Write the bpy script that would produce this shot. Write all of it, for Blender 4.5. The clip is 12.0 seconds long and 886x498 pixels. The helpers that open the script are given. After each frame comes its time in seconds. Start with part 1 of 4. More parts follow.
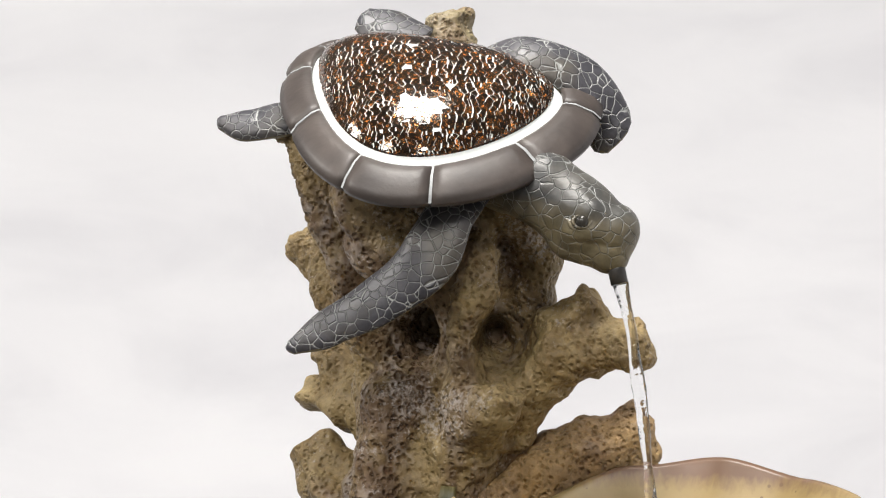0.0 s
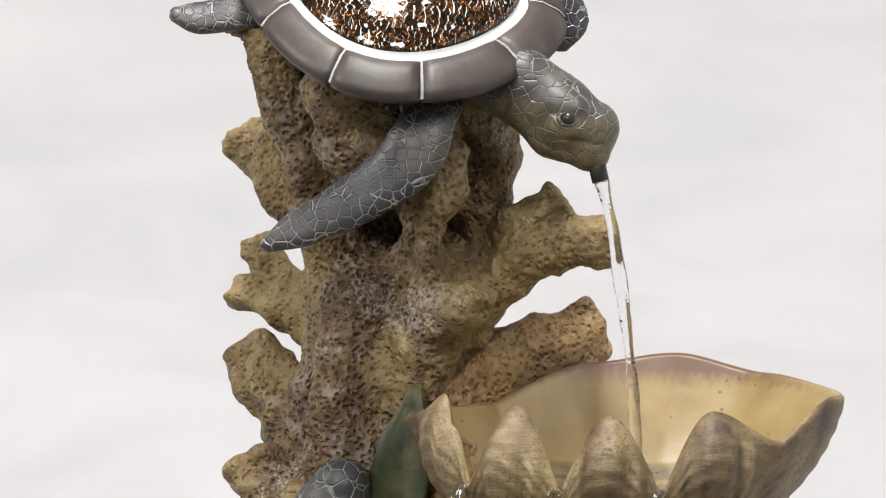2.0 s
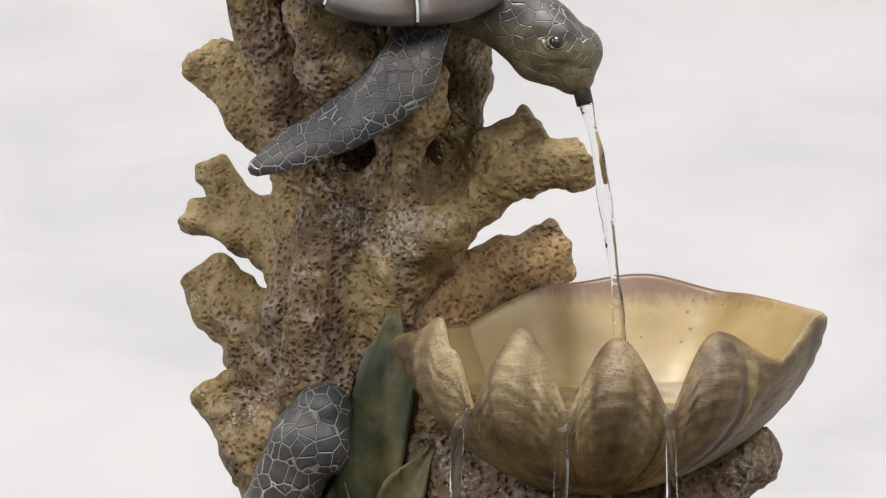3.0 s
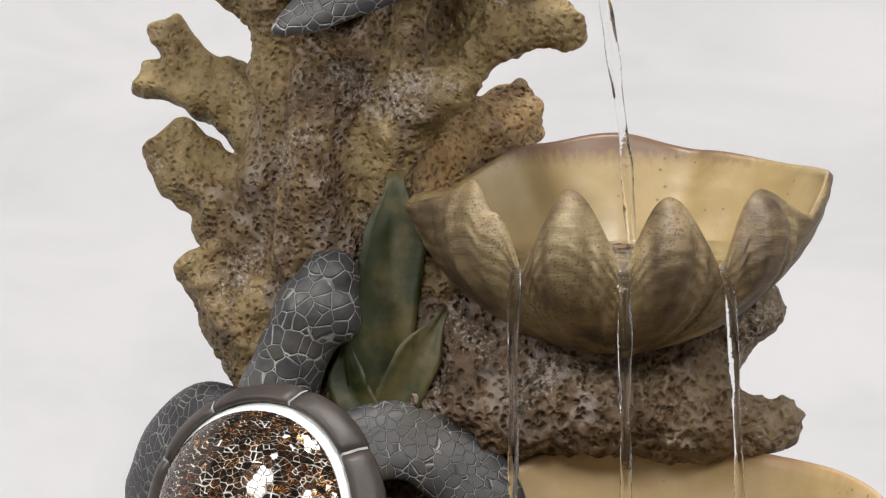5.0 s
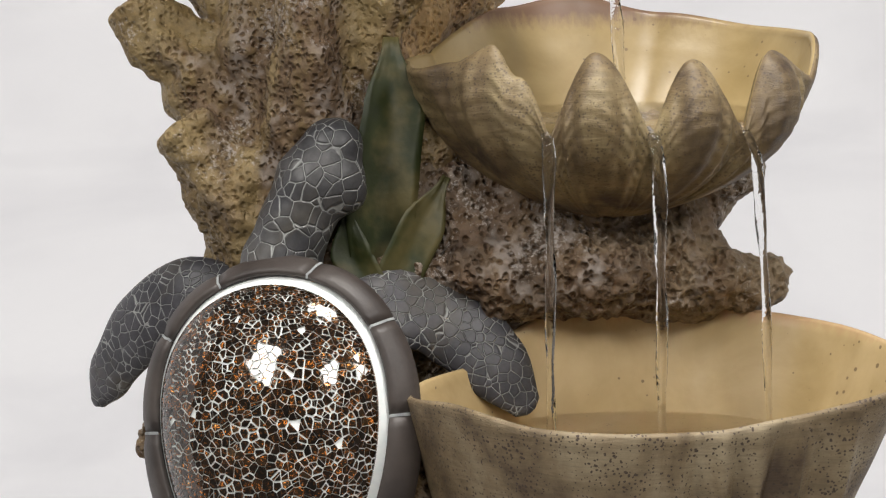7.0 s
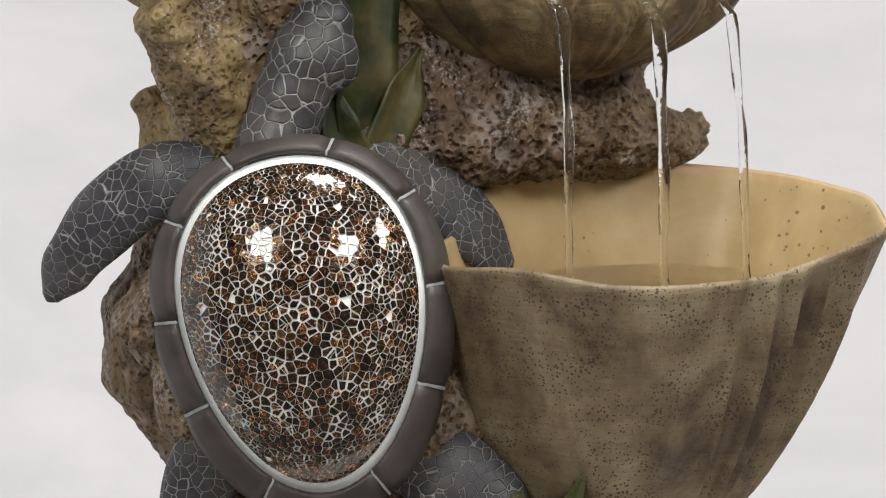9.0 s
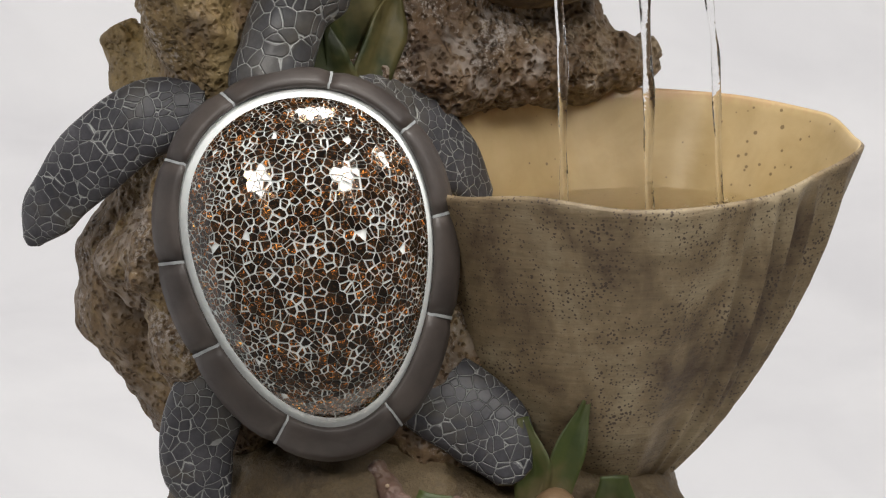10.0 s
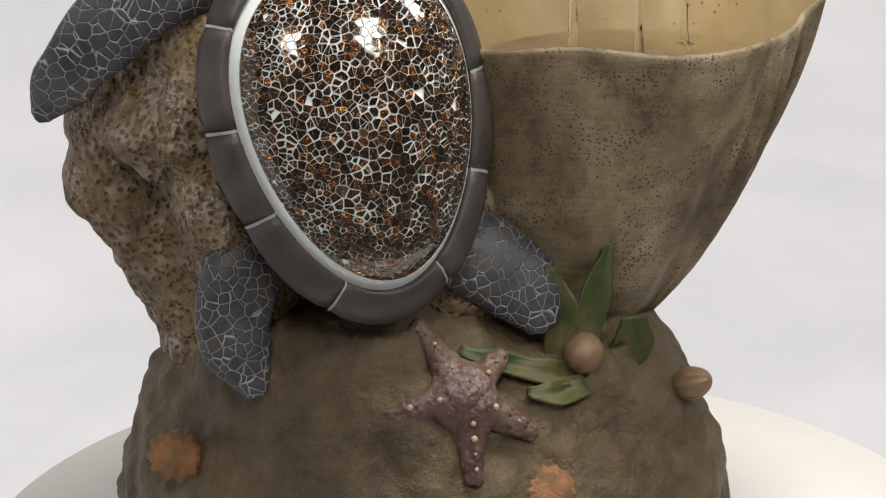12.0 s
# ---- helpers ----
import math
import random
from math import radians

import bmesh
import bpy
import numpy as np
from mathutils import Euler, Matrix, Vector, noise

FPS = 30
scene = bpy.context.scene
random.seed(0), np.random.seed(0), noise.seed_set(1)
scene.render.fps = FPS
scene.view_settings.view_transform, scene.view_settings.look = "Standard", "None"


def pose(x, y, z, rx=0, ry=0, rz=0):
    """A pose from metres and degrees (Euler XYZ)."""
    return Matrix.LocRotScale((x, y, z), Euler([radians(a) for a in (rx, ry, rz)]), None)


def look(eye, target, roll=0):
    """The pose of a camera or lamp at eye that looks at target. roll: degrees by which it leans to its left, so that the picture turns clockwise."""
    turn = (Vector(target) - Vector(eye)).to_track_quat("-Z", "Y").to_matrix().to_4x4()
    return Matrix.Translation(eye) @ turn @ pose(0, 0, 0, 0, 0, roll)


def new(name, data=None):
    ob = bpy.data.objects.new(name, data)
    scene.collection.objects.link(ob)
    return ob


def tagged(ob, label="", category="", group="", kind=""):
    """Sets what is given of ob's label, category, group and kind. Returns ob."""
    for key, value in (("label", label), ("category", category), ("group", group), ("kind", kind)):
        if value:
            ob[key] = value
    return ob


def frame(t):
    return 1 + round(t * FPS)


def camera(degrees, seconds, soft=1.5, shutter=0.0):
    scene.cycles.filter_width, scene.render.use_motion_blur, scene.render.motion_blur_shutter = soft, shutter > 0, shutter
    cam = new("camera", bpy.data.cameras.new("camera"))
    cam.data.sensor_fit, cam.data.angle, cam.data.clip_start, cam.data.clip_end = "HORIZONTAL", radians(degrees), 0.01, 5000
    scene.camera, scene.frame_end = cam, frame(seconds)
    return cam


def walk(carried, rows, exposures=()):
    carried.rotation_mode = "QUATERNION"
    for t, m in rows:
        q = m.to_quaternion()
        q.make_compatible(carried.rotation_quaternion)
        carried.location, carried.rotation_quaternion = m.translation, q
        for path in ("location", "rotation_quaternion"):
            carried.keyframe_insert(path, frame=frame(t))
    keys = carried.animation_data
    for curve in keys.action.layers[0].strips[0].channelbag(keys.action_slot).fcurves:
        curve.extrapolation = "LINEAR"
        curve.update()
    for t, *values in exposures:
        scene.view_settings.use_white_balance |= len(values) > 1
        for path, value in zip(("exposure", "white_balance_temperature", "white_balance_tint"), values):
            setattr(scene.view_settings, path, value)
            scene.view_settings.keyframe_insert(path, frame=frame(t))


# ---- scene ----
cam = camera(22.1, 12.0, soft=1.2)
PATH = [
    (0, (1.043, -1.541, 0.826), (-0.173, 0.043, 0.929), 0.5),
    (0.5, (0.978, -1.579, 0.835), (-0.173, 0.054, 0.906), 0.2),
    (1, (0.924, -1.617, 0.828), (-0.163, 0.061, 0.885), 0.1),
    (1.5, (0.849, -1.66, 0.825), (-0.152, 0.071, 0.863), 0.3),
    (2, (0.768, -1.699, 0.817), (-0.135, 0.086, 0.84), 0.3),
    (2.5, (0.661, -1.749, 0.816), (-0.111, 0.096, 0.807), 0.1),
    (3, (0.565, -1.786, 0.821), (-0.1, 0.1, 0.772), -0.0),
    (5, (0.126, -1.855, 0.827), (-0.066, 0.128, 0.649), -0.3),
    (5.5, (0.036, -1.854, 0.827), (-0.055, 0.132, 0.611), -0.3),
    (6, (-0.046, -1.851, 0.828), (-0.046, 0.134, 0.582), -0.4),
    (6.5, (-0.151, -1.843, 0.824), (-0.034, 0.136, 0.556), -0.3),
    (7, (-0.241, -1.832, 0.827), (-0.023, 0.134, 0.53), -0.3),
    (9, (-0.819, -1.689, 0.833), (0.048, 0.066, 0.421), -0.2),
    (9.5, (-0.944, -1.623, 0.834), (0.063, 0.048, 0.39), -0.3),
    (10, (-1.035, -1.564, 0.838), (0.074, 0.031, 0.361), -0.2),
    (10.5, (-1.153, -1.464, 0.862), (0.085, 0.012, 0.325), 0.2),
    (11, (-1.219, -1.409, 0.855), (0.09, -0.004, 0.296), 0.3),
    (11.5, (-1.316, -1.308, 0.851), (0.094, -0.017, 0.265), 0.5),
    (12, (-1.372, -1.237, 0.859), (0.09, -0.025, 0.233), 0.7),
]
EXPOSURES = [(0.0, 0.25), (3.0, 0.12), (6.0, 0.04), (9.0, -0.02), (12.0, -0.07)]
walk(cam, [(t, look(eye, target, roll)) for t, eye, target, roll in PATH], EXPOSURES)

# ---- light ----
world = bpy.data.worlds.new("studio")
scene.world = world
world.use_nodes = True
world.node_tree.nodes["Background"].inputs[0].default_value = (0.98, 0.985, 1.0, 1)
world.node_tree.nodes["Background"].inputs[1].default_value = 0.1


def softbox(name, eye, target, wide, high, power):
    data = bpy.data.lights.new(name, "AREA")
    data.shape, data.size, data.size_y, data.energy = "RECTANGLE", wide, high, power
    data.color = (1.0, 0.963, 0.915)
    new(name, data).matrix_world = look(eye, target)


softbox("softbox", (-1.72, -1.34, 2.05), (-0.12, -0.12, 0.55), 0.5, 0.54, 22)
softbox("softbox", (-0.05, -2.25, 2.15), (-0.1, -0.12, 0.6), 0.54, 0.5, 22)
softbox("softbox", (1.45, -1.75, 2.15), (-0.05, -0.1, 0.75), 0.5, 0.5, 22)
softbox("softbox", (0.12, -0.45, 2.85), (-0.05, -0.1, 0.75), 0.8, 0.6, 64)


# ---- materials ----
def material(name):
    mat = bpy.data.materials.new(name)
    mat.use_nodes = True
    tree = mat.node_tree
    return mat, tree, tree.nodes["Principled BSDF"]


def add(tree, kind, **values):
    node = tree.nodes.new(kind)
    for key, value in values.items():
        if key == "operation":
            node.operation = value
        elif key == "feature":
            node.feature = value
        elif key == "data_type":
            node.data_type = value
        elif key == "blend_type":
            node.blend_type = value
        else:
            node.inputs[key].default_value = value
    return node


def coords(tree):
    return tree.nodes.new("ShaderNodeTexCoord").outputs["Object"]


def noise_of(tree, scale, detail=4.0, rough=0.55, warp=0.0, stretch=None):
    node = add(tree, "ShaderNodeTexNoise", Scale=scale, Detail=detail, Roughness=rough, Distortion=warp)
    where = coords(tree)
    if stretch:
        mapping = tree.nodes.new("ShaderNodeMapping")
        mapping.inputs["Scale"].default_value = stretch
        tree.links.new(where, mapping.inputs[0])
        where = mapping.outputs[0]
    tree.links.new(where, node.inputs["Vector"])
    return node.outputs["Fac"]


def cells_of(tree, scale, feature="F1", wobble=0.0):
    node = add(tree, "ShaderNodeTexVoronoi", feature=feature, Scale=scale)
    where = coords(tree)
    if wobble:
        wave = add(tree, "ShaderNodeTexNoise", Scale=scale * 0.7, Detail=2.0)
        tree.links.new(where, wave.inputs["Vector"])
        mix = add(tree, "ShaderNodeVectorMath", operation="MULTIPLY_ADD")
        mix.inputs[1].default_value = (wobble, wobble, wobble)
        tree.links.new(wave.outputs["Color"], mix.inputs[0])
        tree.links.new(where, mix.inputs[2])
        where = mix.outputs[0]
    tree.links.new(where, node.inputs["Vector"])
    return node.outputs["Distance"]


def ramp(tree, source, stops):
    node = tree.nodes.new("ShaderNodeValToRGB")
    while len(node.color_ramp.elements) < len(stops):
        node.color_ramp.elements.new(0.5)
    for element, (at, colour) in zip(node.color_ramp.elements, stops):
        element.position = at
        element.color = (*colour, 1) if len(colour) == 3 else colour
    tree.links.new(source, node.inputs[0])
    return node.outputs["Color"]


def mixed(tree, factor, a, b, blend="MIX"):
    node = tree.nodes.new("ShaderNodeMix")
    node.data_type, node.blend_type = "RGBA", blend
    for source, slot in ((factor, 0), (a, 6), (b, 7)):
        if isinstance(source, (int, float)):
            node.inputs[slot].default_value = source
        elif isinstance(source, tuple):
            node.inputs[slot].default_value = (*source, 1)
        else:
            tree.links.new(source, node.inputs[slot])
    return node.outputs[2]


def maths(tree, operation, a, b=0.0, clamp=False):
    node = tree.nodes.new("ShaderNodeMath")
    node.operation, node.use_clamp = operation, clamp
    for source, slot in ((a, 0), (b, 1)):
        if isinstance(source, (int, float)):
            node.inputs[slot].default_value = source
        else:
            tree.links.new(source, node.inputs[slot])
    return node.outputs[0]


def relief(tree, shader, height, strength=0.5, depth=0.002):
    node = add(tree, "ShaderNodeBump", Strength=strength, Distance=depth)
    tree.links.new(height, node.inputs["Height"])
    tree.links.new(node.outputs[0], shader.inputs["Normal"])


GREY = lambda v: (v, v, v)


DEEP = lambda colour: tuple(0.64 * v for v in colour)


def coral_paint(name, light, middle, dark, frost=0.5, pits=190.0, depth=0.004, core=None):
    """Porous cast coral: pits, a plum-brown wash down the core, pale dry-brushed crests."""
    mat, tree, shader = material(name)
    patches = ramp(tree, noise_of(tree, 15.0, 5.0, 0.62, 0.5, (1, 1, 0.6)), [(0.36, DEEP(middle)), (0.5, DEEP(tuple(0.5 * (a + b) for a, b in zip(middle, light)))), (0.64, DEEP(light))])
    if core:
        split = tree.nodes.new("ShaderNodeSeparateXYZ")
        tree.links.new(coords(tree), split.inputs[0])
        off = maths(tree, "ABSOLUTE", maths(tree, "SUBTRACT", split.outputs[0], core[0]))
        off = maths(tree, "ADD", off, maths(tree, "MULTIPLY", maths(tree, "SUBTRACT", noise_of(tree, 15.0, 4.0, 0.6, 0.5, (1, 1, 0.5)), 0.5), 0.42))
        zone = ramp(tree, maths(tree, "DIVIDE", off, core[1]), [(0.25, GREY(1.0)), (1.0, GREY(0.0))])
        # colour goes over to the brown mix below about z 0.5
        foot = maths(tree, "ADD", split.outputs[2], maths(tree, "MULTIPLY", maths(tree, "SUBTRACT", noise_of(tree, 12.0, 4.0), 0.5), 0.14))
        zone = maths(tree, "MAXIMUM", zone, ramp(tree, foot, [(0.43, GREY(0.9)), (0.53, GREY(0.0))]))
    else:
        zone = ramp(tree, noise_of(tree, 11.0, 5.0, 0.6, 0.5), [(0.42, GREY(0.0)), (0.62, GREY(1.0))])
    stain = ramp(tree, noise_of(tree, 34.0, 4.0, 0.65, 0.4, (1, 1, 0.5)), [(0.34, DEEP(dark)), (0.52, DEEP((0.21, 0.128, 0.075))), (0.68, DEEP(middle))])
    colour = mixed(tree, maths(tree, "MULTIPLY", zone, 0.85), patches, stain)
    grain = ramp(tree, noise_of(tree, 190.0, 4.0, 0.65), [(0.3, GREY(0.68)), (0.7, GREY(1.22))])
    holes = maths(tree, "ADD", cells_of(tree, pits, "F1", 0.005), maths(tree, "MULTIPLY", maths(tree, "SUBTRACT", noise_of(tree, 26.0, 3.0), 0.5), 0.6))
    # pits tinted darker, standing in for the shade in their depth
    pit_shade = mixed(tree, zone, (0.76, 0.67, 0.54), (0.62, 0.48, 0.38))
    wash = mixed(tree, ramp(tree, holes, [(0.10, GREY(0.0)), (0.3, GREY(1.0))]), pit_shade, (1.08, 1.08, 1.08))
    colour = mixed(tree, 1.0, mixed(tree, 0.9, colour, grain, "MULTIPLY"), wash, "MULTIPLY")
    crest = ramp(tree, maths(tree, "MULTIPLY", noise_of(tree, 17.0, 3.0, 0.5), noise_of(tree, 260.0, 3.0, 0.75)), [(0.31, GREY(0.0)), (0.39, GREY(1.0))])
    rimmed = maths(tree, "MULTIPLY", ramp(tree, holes, [(0.38, GREY(0.0)), (0.62, GREY(0.6))]), zone)
    crest = maths(tree, "MULTIPLY", maths(tree, "MAXIMUM", crest, maths(tree, "MULTIPLY", rimmed, ramp(tree, noise_of(tree, 42.0, 3.0), [(0.48, GREY(0.0)), (0.62, GREY(1.0))]))), frost)
    colour = mixed(tree, crest, colour, (0.50, 0.46, 0.43))
    tree.links.new(colour, shader.inputs["Base Color"])
    shader.inputs["Roughness"].default_value = 0.56
    rise = maths(tree, "MULTIPLY", ramp(tree, holes, [(0.05, GREY(0.0)), (0.5, GREY(1.0))]), maths(tree, "ADD", maths(tree, "MULTIPLY", zone, 0.45), 0.55))
    rise = maths(tree, "ADD", rise, maths(tree, "MULTIPLY", noise_of(tree, 120.0, 5.0, 0.65), 0.5))
    relief(tree, shader, rise, 0.9, depth)
    return mat


def shell_paint(name, pale, tan, dark, stretch, speck=0.5, flow=(1, 1, 1)):
    """Cast seashell: fine growth lines across the ribs, brown wash, dark specks."""
    mat, tree, shader = material(name)
    body = ramp(tree, noise_of(tree, 13.0, 5.0, 0.6, 0.3, flow), [(0.33, DEEP(dark)), (0.5, DEEP(tan)), (0.68, DEEP(pale))])
    lines = noise_of(tree, 1.0, 6.0, 0.7, 0.6, stretch)
    body = mixed(tree, 0.34, body, ramp(tree, lines, [(0.36, GREY(0.5)), (0.58, GREY(1.2))]), "MULTIPLY")
    spots = ramp(tree, maths(tree, "ADD", cells_of(tree, 330.0, "F1", 0.003), maths(tree, "MULTIPLY", noise_of(tree, 26.0, 4.0, 0.65), 0.95)), [(0.68, GREY(1.0)), (0.77, GREY(0.0))])
    body = mixed(tree, maths(tree, "MULTIPLY", spots, speck), body, (0.055, 0.036, 0.026))
    tree.links.new(body, shader.inputs["Base Color"])
    shader.inputs["Roughness"].default_value = 0.55
    relief(tree, shader, maths(tree, "ADD", lines, maths(tree, "MULTIPLY", noise_of(tree, 170.0, 3.0), 0.35)), 0.4, 0.003)
    return mat


def skin_paint(name, dark, mid, size, line=0.05, olive=None):
    """Turtle skin: slate scales with a fine pale net; olive (way, level, reach) below a slope."""
    mat, tree, shader = material(name)
    edge = cells_of(tree, size, "DISTANCE_TO_EDGE", 0.003)
    broken = maths(tree, "MULTIPLY", noise_of(tree, 45.0, 3.0), line * 2.2)
    net = ramp(tree, maths(tree, "DIVIDE", edge, broken), [(0.55, GREY(1.0)), (1.3, GREY(0.0))])
    scales = ramp(tree, noise_of(tree, 28.0, 4.0, 0.6), [(0.35, dark), (0.66, mid)])
    streak = ramp(tree, noise_of(tree, 240.0, 3.0, 0.7), [(0.35, GREY(0.75)), (0.7, GREY(1.2))])
    scales = mixed(tree, 0.8, scales, streak, "MULTIPLY")
    worn = ramp(tree, noise_of(tree, 17.0, 4.0, 0.6, 0.5), [(0.5, GREY(0.0)), (0.7, GREY(0.5))])
    scales = mixed(tree, worn, scales, (0.105, 0.09, 0.062))
    keep = ramp(tree, noise_of(tree, 60.0, 2.0), [(0.25, GREY(0.35)), (0.6, GREY(0.95))])
    if olive:
        way, level, reach = olive
        node = add(tree, "ShaderNodeVectorMath", operation="DOT_PRODUCT")
        tree.links.new(coords(tree), node.inputs[0])
        node.inputs[1].default_value = way
        rise_to = maths(tree, "DIVIDE", maths(tree, "SUBTRACT", node.outputs["Value"], level), reach)
        rise_to = maths(tree, "ADD", rise_to, maths(tree, "MULTIPLY", maths(tree, "SUBTRACT", noise_of(tree, 60.0, 3.0), 0.5), 0.9))
        under = ramp(tree, rise_to, [(0.0, GREY(1.0)), (1.0, GREY(0.0))])
        cheek = ramp(tree, noise_of(tree, 70.0, 4.0, 0.65), [(0.35, (0.105, 0.088, 0.048)), (0.65, (0.19, 0.155, 0.088))])
        scales = mixed(tree, under, scales, cheek)
        keep = maths(tree, "MULTIPLY", keep, maths(tree, "SUBTRACT", 1.0, maths(tree, "MULTIPLY", under, 0.65)))
    colour = mixed(tree, maths(tree, "MULTIPLY", net, keep), scales, (0.36, 0.37, 0.36))
    tree.links.new(colour, shader.inputs["Base Color"])
    shader.inputs["Roughness"].default_value = 0.42
    rise = ramp(tree, edge, [(0.0, GREY(0.0)), (line * 2.5, GREY(1.0))])
    relief(tree, shader, maths(tree, "ADD", rise, maths(tree, "MULTIPLY", noise_of(tree, 200.0), 0.25)), 0.6, 0.002)
    return mat


def plain_paint(name, a, b, scale, rough, bump=0.3, depth=0.001, metal=0.0):
    mat, tree, shader = material(name)
    tone = noise_of(tree, scale, 5.0, 0.6)
    tree.links.new(ramp(tree, tone, [(0.32, a), (0.68, b)]), shader.inputs["Base Color"])
    shader.inputs["Roughness"].default_value = rough
    shader.inputs["Metallic"].default_value = metal
    relief(tree, shader, noise_of(tree, scale * 6, 4.0), bump, depth)
    return mat


def leaf_paint(name, tones):
    mat, tree, shader = material(name)
    tone = ramp(tree, noise_of(tree, 16.0, 4.0, 0.6), [(0.36, tones[0]), (0.52, tones[1]), (0.68, tones[2])])
    tree.links.new(tone, shader.inputs["Base Color"])
    shader.inputs["Roughness"].default_value = 0.5
    relief(tree, shader, noise_of(tree, 90.0, 4.0), 0.4, 0.002)
    return mat


def glass_tile_paint(name):
    """Amber-brown mirror-backed glass; every tile has a tone of its own."""
    mat, tree, shader = material(name)
    info = tree.nodes.new("ShaderNodeObjectInfo").outputs["Random"]
    island = tree.nodes.new("ShaderNodeNewGeometry").outputs["Random Per Island"]
    pick = maths(tree, "FRACT", maths(tree, "ADD", info, island))
    tone = ramp(tree, pick, [(0.0, (0.008, 0.006, 0.004)), (0.5, (0.022, 0.014, 0.008)), (0.86, (0.05, 0.029, 0.013)), (0.965, (0.07, 0.04, 0.018)), (1.0, (0.15, 0.10, 0.055))])
    # gold glints painted into the tile colour by bright noise peaks
    glints = ramp(tree, noise_of(tree, 420.0, 4.0, 0.8, 0.8), [(0.5, GREY(0.7)), (0.575, (3.0, 2.1, 1.3)), (0.635, (34.0, 19.0, 8.0))])
    tree.links.new(mixed(tree, 1.0, tone, glints, "MULTIPLY"), shader.inputs["Base Color"])
    shader.inputs["Metallic"].default_value = 0.5
    shader.inputs["Specular IOR Level"].default_value = 0.3
    shader.inputs["Roughness"].default_value = 0.12
    shader.inputs["Coat Weight"].default_value = 0.9
    shader.inputs["Coat IOR"].default_value = 1.6
    shader.inputs["Coat Roughness"].default_value = 0.03
    relief(tree, shader, noise_of(tree, 320.0, 2.0), 0.12, 0.001)
    return mat


def water_paint(name, ripple, depth, colour=(1, 1, 1)):
    mat, tree, shader = material(name)
    shader.inputs["Base Color"].default_value = (*colour, 1)
    shader.inputs["Transmission Weight"].default_value = 1.0
    shader.inputs["IOR"].default_value = 1.33
    shader.inputs["Roughness"].default_value = 0.02
    relief(tree, shader, noise_of(tree, ripple, 3.0, 0.5, 0.6), 0.5, depth)
    return mat


def mound_paint(name):
    """Rock cast smooth: olive-brown washes, tan dry-brush, rusty spots and fine grain."""
    mat, tree, shader = material(name)
    colour = ramp(tree, noise_of(tree, 16.0, 6.0, 0.65, 0.5), [(0.3, (0.046, 0.030, 0.015)), (0.5, (0.092, 0.063, 0.029)), (0.7, (0.15, 0.108, 0.056))])
    brushed = ramp(tree, maths(tree, "MULTIPLY", noise_of(tree, 12.0, 3.0), noise_of(tree, 210.0, 4.0, 0.75)), [(0.31, GREY(0.0)), (0.42, GREY(0.6))])
    colour = mixed(tree, brushed, colour, (0.22, 0.165, 0.095))
    rust = ramp(tree, noise_of(tree, 21.0, 4.0, 0.6, 0.6), [(0.6, GREY(0.0)), (0.72, GREY(0.5))])
    colour = mixed(tree, rust, colour, (0.13, 0.065, 0.028))
    grain = ramp(tree, noise_of(tree, 300.0, 4.0, 0.7), [(0.3, GREY(0.7)), (0.7, GREY(1.25))])
    tree.links.new(mixed(tree, 0.9, colour, grain, "MULTIPLY"), shader.inputs["Base Color"])
    shader.inputs["Roughness"].default_value = 0.55
    relief(tree, shader, maths(tree, "ADD", noise_of(tree, 60.0, 5.0, 0.65), maths(tree, "MULTIPLY", noise_of(tree, 260.0, 4.0, 0.7), 0.35)), 0.9, 0.006)
    return mat


MOUND = mound_paint("mound_stone")
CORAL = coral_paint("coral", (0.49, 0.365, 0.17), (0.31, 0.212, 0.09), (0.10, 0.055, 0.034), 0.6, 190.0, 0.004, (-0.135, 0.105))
CORAL_WARM = coral_paint("warm_coral", (0.66, 0.45, 0.21), (0.54, 0.345, 0.15), (0.36, 0.215, 0.095), 0.2)
CORAL_PALE = coral_paint("pale_coral", (0.46, 0.40, 0.24), (0.33, 0.265, 0.14), (0.19, 0.135, 0.075), 0.4)
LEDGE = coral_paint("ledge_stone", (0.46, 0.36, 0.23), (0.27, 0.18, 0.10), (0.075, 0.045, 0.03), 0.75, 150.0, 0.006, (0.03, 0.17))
CLAM = shell_paint("clam", (0.47, 0.365, 0.19), (0.27, 0.19, 0.095), (0.075, 0.047, 0.03), (26, 26, 150), 0.6, (1.8, 1.8, 0.4))


def lining_paint(name, a, b, edge, level):
    """Shell lining with an airbrushed edge along the high back rim."""
    mat, tree, shader = material(name)
    height = tree.nodes.new("ShaderNodeSeparateXYZ")
    tree.links.new(coords(tree), height.inputs[0])
    rays = noise_of(tree, 1.0, 4.0, 0.6, 0.3, (150, 150, 22))
    reach = maths(tree, "ADD", height.outputs[2], maths(tree, "MULTIPLY", rays, 0.022))
    band = ramp(tree, maths(tree, "MULTIPLY", maths(tree, "SUBTRACT", reach, level), 60.0, True), [(0.0, GREY(0.0)), (0.8, GREY(0.9))])
    base = ramp(tree, noise_of(tree, 11.0, 5.0, 0.6, 0.4), [(0.32, a), (0.68, b)])
    dots = ramp(tree, maths(tree, "ADD", cells_of(tree, 90.0), maths(tree, "MULTIPLY", noise_of(tree, 16.0), 0.6)), [(0.36, GREY(0.7)), (0.40, GREY(0.0))])
    base = mixed(tree, dots, base, (0.10, 0.06, 0.03))
    tree.links.new(mixed(tree, band, base, edge), shader.inputs["Base Color"])
    shader.inputs["Roughness"].default_value = 0.4
    relief(tree, shader, noise_of(tree, 45.0, 4.0), 0.25, 0.002)
    return mat


